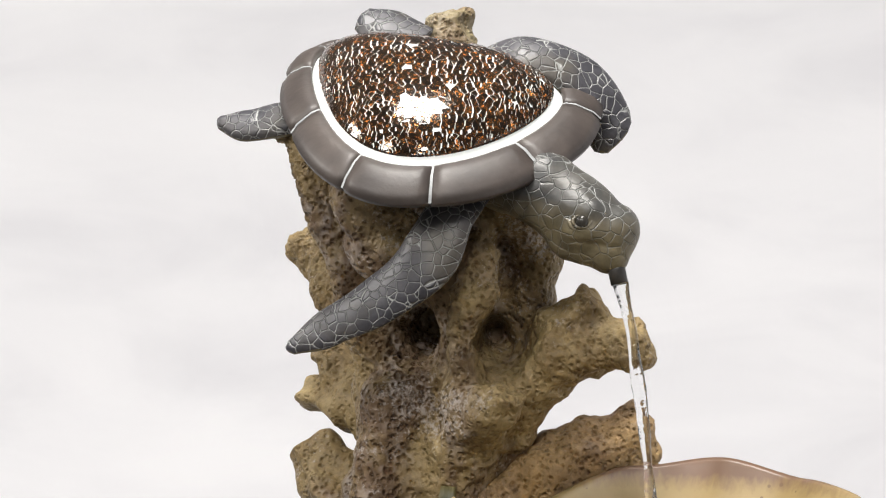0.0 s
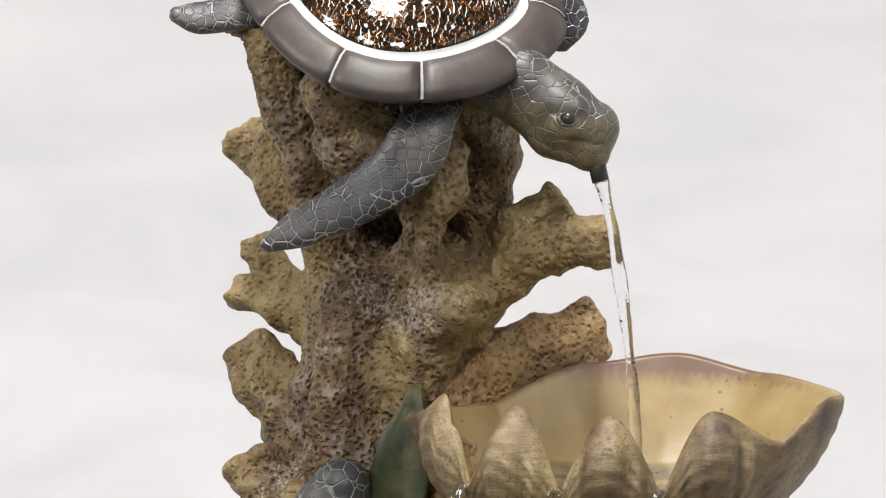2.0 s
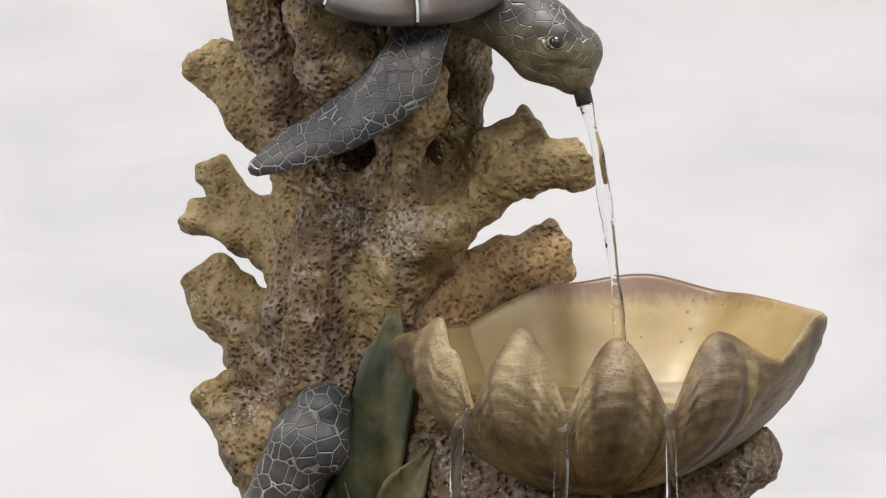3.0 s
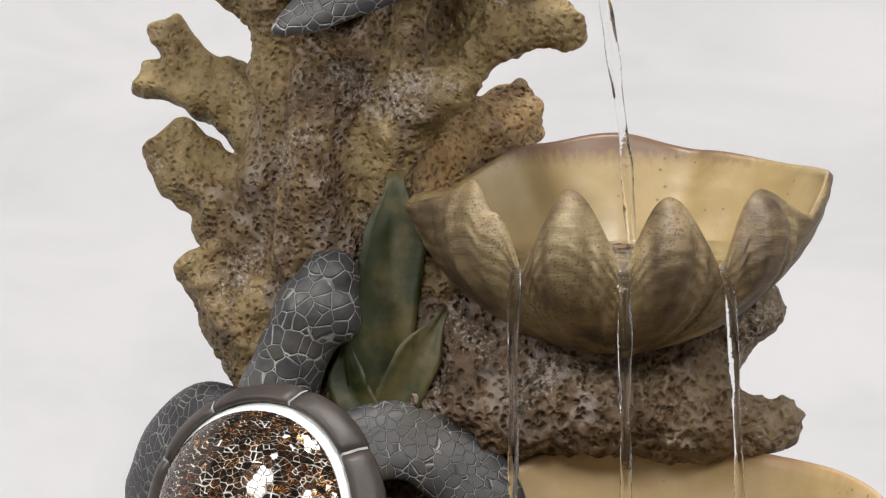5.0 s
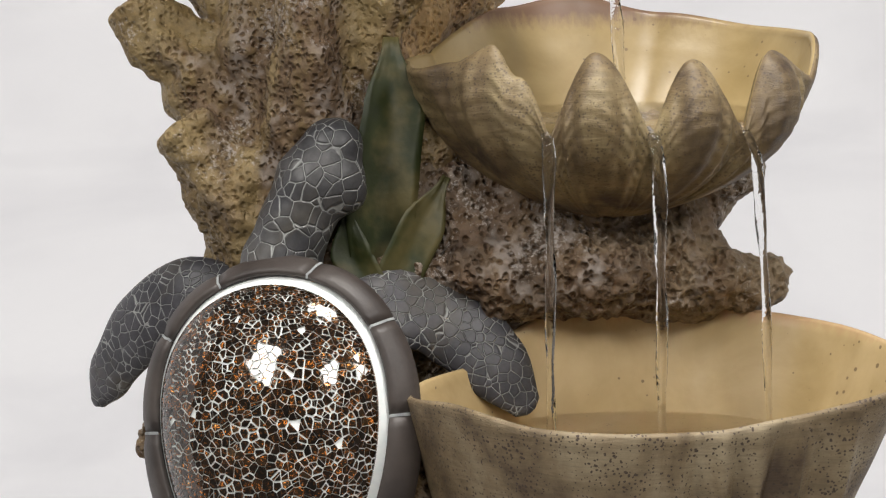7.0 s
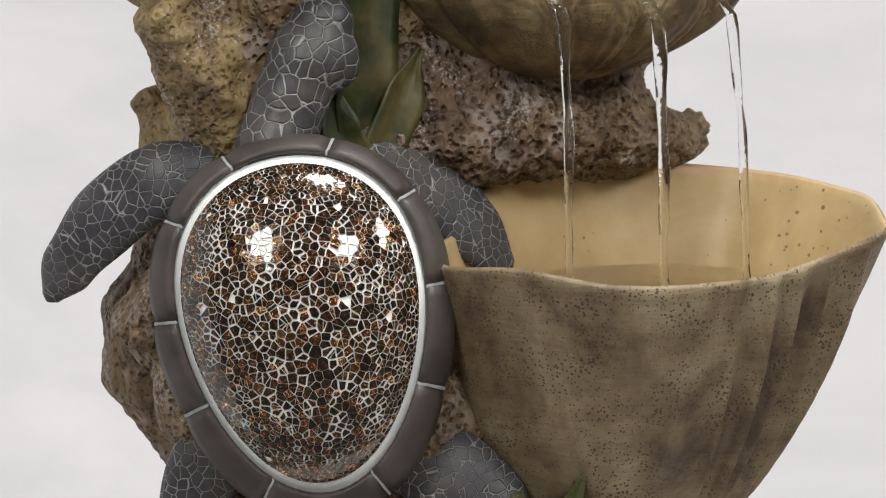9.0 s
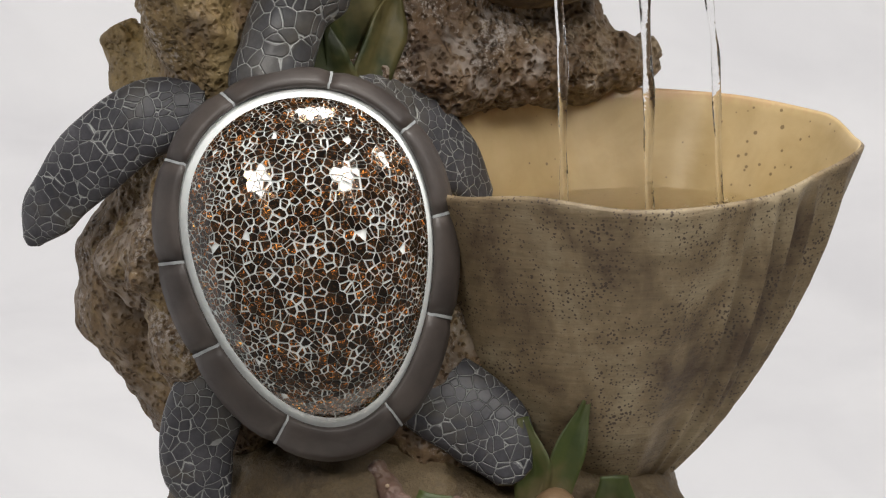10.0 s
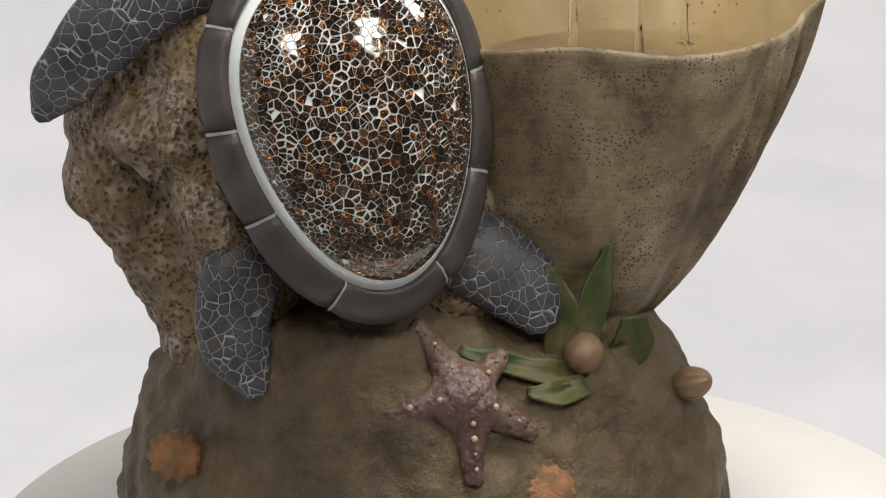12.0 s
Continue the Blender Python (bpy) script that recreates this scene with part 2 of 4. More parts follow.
CLAM_IN = lining_paint("clam_lining", (0.26, 0.185, 0.075), (0.38, 0.285, 0.14), (0.15, 0.085, 0.06), 0.737)
SCALLOP = shell_paint("scallop", (0.54, 0.44, 0.285), (0.33, 0.245, 0.14), (0.125, 0.08, 0.045), (34, 34, 260), 0.95, (1.4, 1.4, 1.0))
SCALLOP_IN = lining_paint("scallop_lining", (0.40, 0.29, 0.135), (0.54, 0.41, 0.225), (0.42, 0.25, 0.14), 0.505)
SKIN = skin_paint("turtle_skin", (0.034, 0.034, 0.042), (0.078, 0.076, 0.086), 108.0, 0.034)
SKIN_FINE = skin_paint("turtle_head_skin", (0.04, 0.04, 0.041), (0.10, 0.098, 0.09), 92.0, 0.024, ((0.25, 0.0, 1.0), 0.945, 0.02))
SKIN_HEAD = skin_paint("turtle_crown_skin", (0.04, 0.041, 0.047), (0.085, 0.083, 0.085), 80.0, 0.03)
BELLY = plain_paint("turtle_belly", (0.10, 0.085, 0.045), (0.17, 0.14, 0.075), 35.0, 0.5, 0.5, 0.002)
SEAM = plain_paint("seam", (0.22, 0.23, 0.24), (0.40, 0.42, 0.42), 90.0, 0.5)
SCUTE = plain_paint("scute", (0.034, 0.027, 0.025), (0.076, 0.062, 0.055), 22.0, 0.48, 0.35, 0.0012)
GROUT = plain_paint("grout", (0.84, 0.90, 0.90), (0.93, 0.96, 0.95), 120.0, 0.6, 0.5, 0.0008)
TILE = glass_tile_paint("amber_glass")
LEAF = leaf_paint("painted_leaf", ((0.009, 0.016, 0.003), (0.027, 0.036, 0.008), (0.12, 0.10, 0.036)))
LEAF_BRIGHT = leaf_paint("bright_leaf", ((0.022, 0.045, 0.006), (0.055, 0.07, 0.014), (0.13, 0.105, 0.045)))
STAR = coral_paint("starfish", (0.17, 0.09, 0.078), (0.125, 0.058, 0.048), (0.08, 0.05, 0.034), 0.25, 190.0, 0.0015)
BEAD = plain_paint("starfish_bead", (0.34, 0.21, 0.12), (0.52, 0.40, 0.29), 60.0, 0.5)
PEBBLE = plain_paint("pebble", (0.16, 0.095, 0.05), (0.24, 0.155, 0.085), 60.0, 0.5, 0.5, 0.001)
ORANGE = plain_paint("orange_shell", (0.13, 0.075, 0.03), (0.36, 0.16, 0.06), 70.0, 0.6, 0.8, 0.003)
BLACK = plain_paint("spout_plastic", (0.02, 0.02, 0.02), (0.05, 0.045, 0.04), 60.0, 0.4)
EYE = plain_paint("eye", (0.02, 0.02, 0.02), (0.05, 0.045, 0.035), 60.0, 0.12)
STREAM = water_paint("stream_water", 70.0, 0.004)
POOL = water_paint("pool_water", 55.0, 0.004, (0.99, 0.985, 0.93))
BOARD = plain_paint("white_board", (0.85, 0.81, 0.75), (0.9, 0.87, 0.82), 6.0, 0.6, 0.1, 0.001)
BOARD_EDGE = plain_paint("board_edge", (0.10, 0.09, 0.08), (0.2, 0.18, 0.16), 40.0, 0.7)


def cloth_paint(name):
    """White cloth, softly creased, with an added glow and fold shading in its colour."""
    mat, tree, shader = material(name)
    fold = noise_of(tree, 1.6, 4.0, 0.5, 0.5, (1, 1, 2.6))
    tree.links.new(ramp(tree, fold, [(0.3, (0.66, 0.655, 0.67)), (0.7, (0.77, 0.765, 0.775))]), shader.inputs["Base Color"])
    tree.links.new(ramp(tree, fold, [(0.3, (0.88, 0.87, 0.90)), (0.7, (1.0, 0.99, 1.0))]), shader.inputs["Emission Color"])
    # glow added to whiten the backdrop, though the cloth is no lamp
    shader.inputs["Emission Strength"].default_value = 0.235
    shader.inputs["Roughness"].default_value = 0.9
    relief(tree, shader, noise_of(tree, 2.2, 4.0, 0.5, 0.8), 0.3, 0.03)
    return mat


FLOOR = plain_paint("unseen_floor", (0.22, 0.21, 0.20), (0.30, 0.29, 0.28), 5.0, 0.7)
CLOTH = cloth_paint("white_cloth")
WALL = plain_paint("unseen_wall", (0.16, 0.155, 0.15), (0.22, 0.215, 0.21), 4.0, 0.8, 0.2, 0.002)


# ---- mesh tools ----
def mesh_of(name, verts, faces, smooth=True):
    mesh = bpy.data.meshes.new(name)
    mesh.from_pydata([tuple(map(float, v)) for v in verts] if not isinstance(verts, np.ndarray) else verts.tolist(), [], faces if isinstance(faces, list) else faces.tolist())
    mesh.update()
    if smooth:
        mesh.polygons.foreach_set("use_smooth", np.ones(len(mesh.polygons), dtype=bool))
    return mesh


def part(name, data, mat, parent=None, label=""):
    """One mesh object, from a bmesh or a mesh, under a thing or a part."""
    if isinstance(data, bmesh.types.BMesh):
        made = bpy.data.meshes.new(name)
        bmesh.ops.recalc_face_normals(data, faces=data.faces)
        data.to_mesh(made)
        data.free()
        made.polygons.foreach_set("use_smooth", np.ones(len(made.polygons), dtype=bool))
        data = made
    if mat and not data.materials:
        data.materials.append(mat)
    ob = new(name, data)
    ob.parent = parent
    if label:
        tagged(ob, label)
    return ob


LATTICE = np.random.RandomState(5).rand(64, 64, 64).astype(np.float32)


def grain_at(p, scale):
    """Smooth value noise, -1 to 1, at rows of points."""
    q = p * scale + 17.3
    i = np.floor(q).astype(int)
    f = q - i
    f = f * f * (3 - 2 * f)
    out = 0
    for dx in (0, 1):
        for dy in (0, 1):
            for dz in (0, 1):
                weight = np.abs(1 - dx - f[:, 0]) * np.abs(1 - dy - f[:, 1]) * np.abs(1 - dz - f[:, 2])
                out = out + weight * LATTICE[(i[:, 0] + dx) % 64, (i[:, 1] + dy) % 64, (i[:, 2] + dz) % 64]
    return 2 * out - 1


def pits_at(p, scale):
    """Distance to the nearest of scattered centres, in cells."""
    q = p * scale + 31.7
    i = np.floor(q).astype(int)
    best = np.full(len(p), 9.0)
    for dx in (-1, 0, 1):
        for dy in (-1, 0, 1):
            for dz in (-1, 0, 1):
                j = i + (dx, dy, dz)
                a, b, c = j[:, 0] % 64, j[:, 1] % 64, j[:, 2] % 64
                spot = j + np.stack([LATTICE[a, b, c], LATTICE[b, c, a], LATTICE[c, a, b]], 1)
                best = np.minimum(best, ((q - spot) ** 2).sum(1))
    return np.sqrt(best)


def limb(points, radii):
    """A chain of tapered capsules."""
    return [("cap", a, b, ra, rb) for a, b, ra, rb in zip(points, points[1:], radii, radii[1:])]


def branch(points, radii):
    """A limb whose last stretch is a faceted finger, broken off blunt."""
    return limb(points[:-1], radii[:-1]) + [("stub", points[-2], points[-1], radii[-2], radii[-1])]


def egg(centre, radii, turn=(0, 0, 0)):
    return [("egg", centre, radii, turn)]


def distance(prim, p):
    if prim[0] == "cap":
        _, a, b, ra, rb = prim
        a, b = np.array(a, np.float32), np.array(b, np.float32)
        ab = b - a
        h = np.clip(((p - a) @ ab) / max(float(ab @ ab), 1e-9), 0, 1)
        return np.linalg.norm(p - a - h[..., None] * ab, axis=-1) - (ra + (rb - ra) * h)
    if prim[0] == "stub":
        _, a, b, ra, rb = prim
        a, b = np.array(a, np.float32), np.array(b, np.float32)
        ab = b - a
        size = float(np.linalg.norm(ab))
        ab = ab / size
        e1 = np.cross(ab, (0.31, 0.9, 0.17))
        e1 = e1 / np.linalg.norm(e1)
        e2 = np.cross(ab, e1)
        q = p - a
        along, u, v = q @ ab, q @ e1, q @ e2
        turn, seed = np.arctan2(v, u), 37 * float(b[0] + 2 * b[1] + 3 * b[2])
        girth = (ra + (rb - ra) * np.clip(along / size, 0, 1)) * (0.93 + 0.09 * np.sin(3 * turn + seed) + 0.07 * np.sin(5 * turn + 2.3 * seed))
        side = np.hypot(u, v) - girth
        tip = along - size - 0.45 * rb + 0.18 * u * math.sin(seed) + 0.18 * v * math.cos(seed)
        end = np.maximum(tip, -along - 0.6 * ra)
        soft = 0.35 * rb
        h = np.clip(soft - np.abs(side - end), 0, None) / soft
        return np.maximum(side, end) + h * h * soft * 0.25
    _, c, radii, turn = prim
    m = np.array(Euler([radians(v) for v in turn]).to_matrix(), np.float32)
    q = ((p - np.array(c, np.float32)) @ m) / np.array(radii, np.float32)
    return (np.linalg.norm(q, axis=-1) - 1) * min(radii)


def blob(prims, step, blend, cuts=(), cut_blend=0.01):
    """Vertices, normals and quads of the skin round blended forms, less the cuts."""
    lo, hi = np.full(3, 9.0), np.full(3, -9.0)
    boxes = []
    for prim in list(prims) + list(cuts):
        if prim[0] in ("cap", "stub"):
            ends, r = np.array(prim[1:3]), max(prim[3:5]) * (1.0 if prim[0] == "cap" else 1.5)
        else:
            ends, r = np.array([prim[1]]), max(prim[2])
        boxes.append((ends.min(0) - r - blend * 1.5 - 2 * step, ends.max(0) + r + blend * 1.5 + 2 * step))
        if len(boxes) <= len(prims):
            lo, hi = np.minimum(lo, boxes[-1][0]), np.maximum(hi, boxes[-1][1])
    n = np.ceil((hi - lo) / step).astype(int) + 1
    axes = [(lo[k] + step * np.arange(n[k])).astype(np.float32) for k in range(3)]
    field = np.full(n, 0.5, np.float32)
    for index, (prim, (a, b)) in enumerate(zip(list(prims) + list(cuts), boxes)):
        s = [slice(max(0, int((a[k] - lo[k]) / step)), max(0, min(n[k], int((b[k] - lo[k]) / step) + 2))) for k in range(3)]
        p = np.stack(np.meshgrid(*[axes[k][s[k]] for k in range(3)], indexing="ij"), -1)
        if p.size == 0:
            continue
        d, old = distance(prim, p), field[tuple(s)]
        if index < len(prims):
            h = np.clip(blend - np.abs(d - old), 0, None) / blend
            field[tuple(s)] = np.minimum(d, old) - h * h * blend * 0.25
        else:
            h = np.clip(cut_blend - np.abs(-d - old), 0, None) / cut_blend
            field[tuple(s)] = np.maximum(-d, old) + h * h * cut_blend * 0.25
    inside = field < 0
    corners = [(i, j, k) for i in (0, 1) for j in (0, 1) for k in (0, 1)]
    view = lambda arr, c: arr[c[0] : n[0] - 1 + c[0], c[1] : n[1] - 1 + c[1], c[2] : n[2] - 1 + c[2]]
    count = sum(view(inside, c).astype(np.int8) for c in corners)
    cells = np.argwhere((count > 0) & (count < 8))
    number = np.full(n - 1, -1, np.int64)
    number[tuple(cells.T)] = np.arange(len(cells))
    values = {c: field[tuple((cells + c).T)] for c in corners}
    total, hits = np.zeros((len(cells), 3)), np.zeros(len(cells))
    for a in corners:
        for axis in range(3):
            if a[axis] == 0:
                b = tuple(v + (k == axis) for k, v in enumerate(a))
                va, vb = values[a], values[b]
                cross = (va < 0) != (vb < 0)
                f = np.where(cross, va / np.where(cross, va - vb, 1), 0)
                spot = np.array(a, float)[None] + f[:, None] * np.eye(3)[axis]
                total += spot * cross[:, None]
                hits += cross
    verts = lo + step * (cells + total / hits[:, None])
    faces = []
    for axis in range(3):
        u, v = (axis + 1) % 3, (axis + 2) % 3
        one = np.eye(3, dtype=int)
        size = list(n)
        size[axis] -= 1
        head = inside[tuple(slice(0, size[k]) for k in range(3))]
        tail = inside[tuple(slice(1 if k == axis else 0, (1 if k == axis else 0) + size[k]) for k in range(3))]
        edges = np.argwhere(head != tail)
        edges = edges[(edges[:, u] > 0) & (edges[:, v] > 0) & (edges[:, u] < n[u] - 1) & (edges[:, v] < n[v] - 1)]
        quad = np.stack([number[tuple((edges - du * one[u] - dv * one[v]).T)] for du, dv in ((0, 0), (1, 0), (1, 1), (0, 1))], 1)
        flip = ~head[tuple(edges.T)]
        quad[flip] = quad[flip][:, ::-1]
        faces.append(quad)
    faces = np.concatenate(faces)
    faces = faces[(faces >= 0).all(1)]
    return verts, faces


def normals_of(verts, faces):
    cross = np.cross(verts[faces[:, 2]] - verts[faces[:, 0]], verts[faces[:, 3]] - verts[faces[:, 1]])
    out = np.zeros_like(verts)
    for k in range(4):
        np.add.at(out, faces[:, k], cross)
    return out / (np.linalg.norm(out, axis=1, keepdims=True) + 1e-12)


def sculpt(prims, step, blend, lumps=(), holes=None, cuts=(), cut_blend=0.01, core=None):
    """A blended form roughened by lumps (height, size) and by pits (depth, size)."""
    verts, faces = blob(prims, step, blend, cuts, cut_blend)
    out = normals_of(verts, faces)
    rise = np.zeros(len(verts))
    for height, size in lumps:
        rise += height * grain_at(verts, 1 / size)
    if holes:
        depth, size = holes
        warp = verts + 0.002 * np.stack([grain_at(verts + k, 130.0) for k in (0.0, 3.1, 6.7)], 1)
        rough = np.clip(0.5 + 1.1 * grain_at(verts, 14.0), 0.1, 1.1) * (np.ones(len(verts)) if core is None else 0.62 + 0.5 * np.exp(-(((verts[:, 0] - core) / 0.075) ** 2)))
        rise -= depth * rough * np.clip(1 - pits_at(warp, 1 / size) / 0.62, 0, 1) ** 0.6
        rise += 0.35 * depth * (1 - 2 * np.abs(grain_at(warp, 1 / (2.6 * size))))
        rise += 0.004 * (0.5 - np.abs(grain_at(verts, 24.0)))
    return verts + out * rise[:, None], faces


def lathe(profile, count=48, centre=(0, 0)):
    """A turned form from (radius, height) pairs."""
    bm = bmesh.new()
    rings = [[bm.verts.new((centre[0] + r * math.cos(2 * math.pi * k / count), centre[1] + r * math.sin(2 * math.pi * k / count), z)) for k in range(count)] for r, z in profile]
    for low, high in zip(rings, rings[1:]):
        for k in range(count):
            bm.faces.new((low[k], low[(k + 1) % count], high[(k + 1) % count], high[k]))
    bm.faces.new(rings[0][::-1])
    bm.faces.new(rings[-1])
    return bm


# ---- the studio ----
def studio():
    """A half ring of white cloth, closed by an unseen dim wall and floor."""
    bm = bmesh.new()
    count = 240
    profile = [(1.7, -0.8)] + [(1.9 + 1.5 * math.sin(radians(d)), 0.7 - 1.5 * math.cos(radians(d))) for d in range(0, 91, 9)] + [(3.4, z) for z in (1.1, 1.5, 1.9, 2.4, 2.9)]
    rings = []
    for j, (r, z) in enumerate(profile):
        ring = []
        for k in range(count):
            a = 2 * math.pi * k / count
            q = r + (0.012 * math.sin(9 * a + 0.8 * j) + 0.008 * math.sin(23 * a - 0.5 * j)) * min(1, max(0, z + 0.6))
            ring.append(bm.verts.new((q * math.cos(a), q * math.sin(a), z)))
        rings.append(ring)
    for low, high in zip(rings, rings[1:]):
        for k in range(count):
            bm.faces.new((low[k], low[(k + 1) % count], high[(k + 1) % count], high[k]))
    back = bm.copy()
    for made, keep in ((bm, True), (back, False)):
        gone = [f for f in made.faces if (f.calc_center_median().y > -0.2) != keep]
        bmesh.ops.delete(made, geom=gone, context="FACES")
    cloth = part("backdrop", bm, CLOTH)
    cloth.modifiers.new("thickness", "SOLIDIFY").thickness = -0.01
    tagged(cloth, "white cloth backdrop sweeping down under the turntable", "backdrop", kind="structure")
    # unseen half, added dark to hold back fill from the camera side
    wall = part("wall_studio", back, WALL)
    wall.modifiers.new("thickness", "SOLIDIFY").thickness = -0.01
    tagged(wall, "unseen dim grey wall added to cut light from behind the camera", "wall", kind="structure")
    # out of view; added in grey to weaken the light bouncing upwards
    floor = part("floor", lathe([(1.74, -0.83), (1.74, -0.812), (1.72, -0.806)], 96), FLOOR)
    tagged(floor, "unseen matt grey floor under the turntable, added to cut light from below", "floor", kind="structure")


studio()


def turntable():
    base = tagged(new("turntable"), "round white display turntable with a dark edge", "turntable")
    x, y = 0.016, -0.141
    part("disc", lathe([(0.425, -0.012), (0.438, -0.010), (0.440, -0.002), (0.4395, 0.0)], 128, (x, y)), BOARD, base)
    part("edge_band", lathe([(0.4385, -0.014), (0.4425, -0.012), (0.4425, -0.004), (0.4405, -0.003)], 128, (x, y)), BOARD_EDGE, base, "worn dark edge band")
    part("pedestal", lathe([(0.22, -0.805), (0.22, -0.78), (0.12, -0.76), (0.12, -0.03), (0.2, -0.013)], 64, (x, y)), BOARD, base)


turntable()

# ---- the fountain ----
fountain = tagged(new("fountain"), "cast resin fountain with two sea turtles, coral and shell basins", "fountain")


def trunk():
    """The coral stem with its branches."""
    forms = []
    forms += limb([(-0.12, -0.02, 0.22), (-0.14, -0.01, 0.34), (-0.15, 0.0, 0.45), (-0.14, 0.0, 0.62), (-0.13, 0.0, 0.8), (-0.125, -0.015, 0.93), (-0.115, -0.01, 1.0)], [0.09, 0.085, 0.09, 0.072, 0.06, 0.06, 0.05])
    # front ridges
    forms += limb([(-0.16, -0.045, 0.62), (-0.148, -0.06, 0.70), (-0.138, -0.064, 0.80), (-0.12, -0.075, 0.86)], [0.034, 0.030, 0.026, 0.024])
    forms += limb([(-0.06, -0.06, 0.915), (-0.062, -0.062, 0.87), (-0.078, -0.045, 0.79), (-0.10, -0.03, 0.70)], [0.019, 0.017, 0.016, 0.02])
    forms += limb([(-0.125, -0.125, 0.962), (-0.118, -0.105, 0.93), (-0.13, -0.065, 0.88)], [0.027, 0.027, 0.022])
    forms += limb([(-0.198, -0.10, 1.005), (-0.19, -0.085, 0.95), (-0.178, -0.05, 0.87), (-0.175, -0.025, 0.80), (-0.19, -0.02, 0.72)], [0.022, 0.022, 0.022, 0.026, 0.028])
    forms += limb([(-0.05, -0.02, 0.975), (-0.045, 0.005, 0.92), (-0.068, 0.012, 0.865)], [0.03, 0.018, 0.024])
    forms += branch([(-0.235, -0.10, 1.03), (-0.21, -0.095, 1.015)], [0.014, 0.018])
    # branches on the far side of the stem
    forms += branch([(-0.18, -0.02, 0.86), (-0.222, -0.028, 0.895), (-0.268, -0.022, 0.929)], [0.026, 0.027, 0.022])
    forms += branch([(-0.234, -0.03, 0.91), (-0.238, -0.028, 0.938)], [0.018, 0.013])
    forms += branch([(-0.18, 0.02, 0.735), (-0.24, 0.03, 0.79), (-0.306, 0.022, 0.802)], [0.036, 0.025, 0.015])
    forms += branch([(-0.255, 0.03, 0.795), (-0.289, 0.025, 0.845)], [0.019, 0.014])
    forms += branch([(-0.175, 0.0, 0.64), (-0.23, 0.005, 0.69), (-0.284, 0.006, 0.745)], [0.048, 0.034, 0.026])
    forms += branch([(-0.155, -0.03, 0.53), (-0.208, -0.04, 0.603), (-0.244, -0.045, 0.65)], [0.045, 0.034, 0.028])
    forms += branch([(-0.17, 0.03, 0.48), (-0.208, 0.05, 0.545), (-0.222, 0.056, 0.572)], [0.03, 0.02, 0.018])
    # branches over the clam
    forms += branch([(-0.08, 0.0, 0.79), (-0.032, -0.003, 0.835), (0.008, 0.006, 0.874)], [0.038, 0.029, 0.021])
    forms += branch([(-0.02, 0.0, 0.838), (0.045, 0.018, 0.845)], [0.026, 0.022])
    forms += branch([(-0.09, -0.04, 0.763), (-0.055, -0.056, 0.785), (-0.028, -0.06, 0.803)], [0.026, 0.0185, 0.018])
    # lumps low on the stem
    forms += limb([(-0.155, -0.055, 0.655), (-0.15, -0.062, 0.665)], [0.024, 0.02])
    forms += branch([(-0.21, -0.03, 0.39), (-0.258, -0.025, 0.418)], [0.045, 0.034])
    forms += limb([(-0.22, -0.06, 0.47), (-0.245, -0.075, 0.43), (-0.235, -0.08, 0.36), (-0.19, -0.07, 0.29)], [0.032, 0.03, 0.03, 0.04])
    forms += branch([(-0.262, -0.075, 0.415), (-0.283, -0.075, 0.412)], [0.015, 0.011])
    forms += limb([(-0.06, -0.02, 0.50), (-0.06, -0.02, 0.66)], [0.06, 0.05])
    forms += limb([(-0.238, 0.035, 0.405), (-0.23, 0.03, 0.36), (-0.19, 0.02, 0.30), (-0.15, 0.0, 0.25)], [0.034, 0.04, 0.045, 0.055])
    forms += limb([(-0.21, 0.02, 0.44), (-0.24, 0.035, 0.40)], [0.04, 0.028])
    forms += limb([(-0.105, -0.11, 0.26), (-0.105, -0.105, 0.42)], [0.06, 0.05])
    forms += limb([(-0.082, -0.165, 0.26), (-0.092, -0.155, 0.40)], [0.042, 0.036])
    forms += limb([(-0.058, -0.15, 0.26), (-0.062, -0.145, 0.352)], [0.056, 0.054])
    verts, faces = sculpt(forms, 0.0020, 0.014, [(0.0045, 0.028), (0.0022, 0.010)], (0.0046, 0.0068), limb([(-0.128, -0.125, 0.842), (-0.13, -0.085, 0.848), (-0.135, -0.01, 0.862)], [0.036, 0.03, 0.018]) + limb([(-0.024, -0.066, 0.846), (-0.052, -0.03, 0.849), (-0.09, 0.01, 0.855)], [0.026, 0.017, 0.01]) + limb([(-0.104, -0.085, 0.80), (-0.108, -0.088, 0.75), (-0.112, -0.085, 0.70)], [0.012, 0.013, 0.009]) + egg((0.092, -0.03, 0.705), (0.15, 0.128, 0.078)), 0.026, -0.135)
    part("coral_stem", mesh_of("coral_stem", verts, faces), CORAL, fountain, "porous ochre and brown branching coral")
    fan = branch([(-0.08, 0.03, 0.71), (-0.034, 0.067, 0.744), (0.002, 0.087, 0.770)], [0.044, 0.035, 0.029])
    fan += limb([(-0.10, 0.03, 0.68), (-0.05, 0.07, 0.71), (0.0, 0.105, 0.715)], [0.05, 0.036, 0.028])
    fan += limb([(-0.095, -0.01, 0.70), (-0.075, 0.01, 0.70), (-0.055, 0.045, 0.705)], [0.036, 0.03, 0.028])
    verts, faces = sculpt(fan, 0.0022, 0.016, [(0.0045, 0.028), (0.0022, 0.010)], (0.004, 0.0068), egg((0.092, -0.03, 0.705), (0.15, 0.128, 0.078)))
    part("coral_fan", mesh_of("coral_fan", verts, faces), CORAL_WARM, fountain, "warm tan coral fan behind the clam")
    cap = branch([(-0.14, 0.02, 1.02), (-0.137, 0.005, 1.09), (-0.137, 0.003, 1.122)], [0.03, 0.021, 0.019])
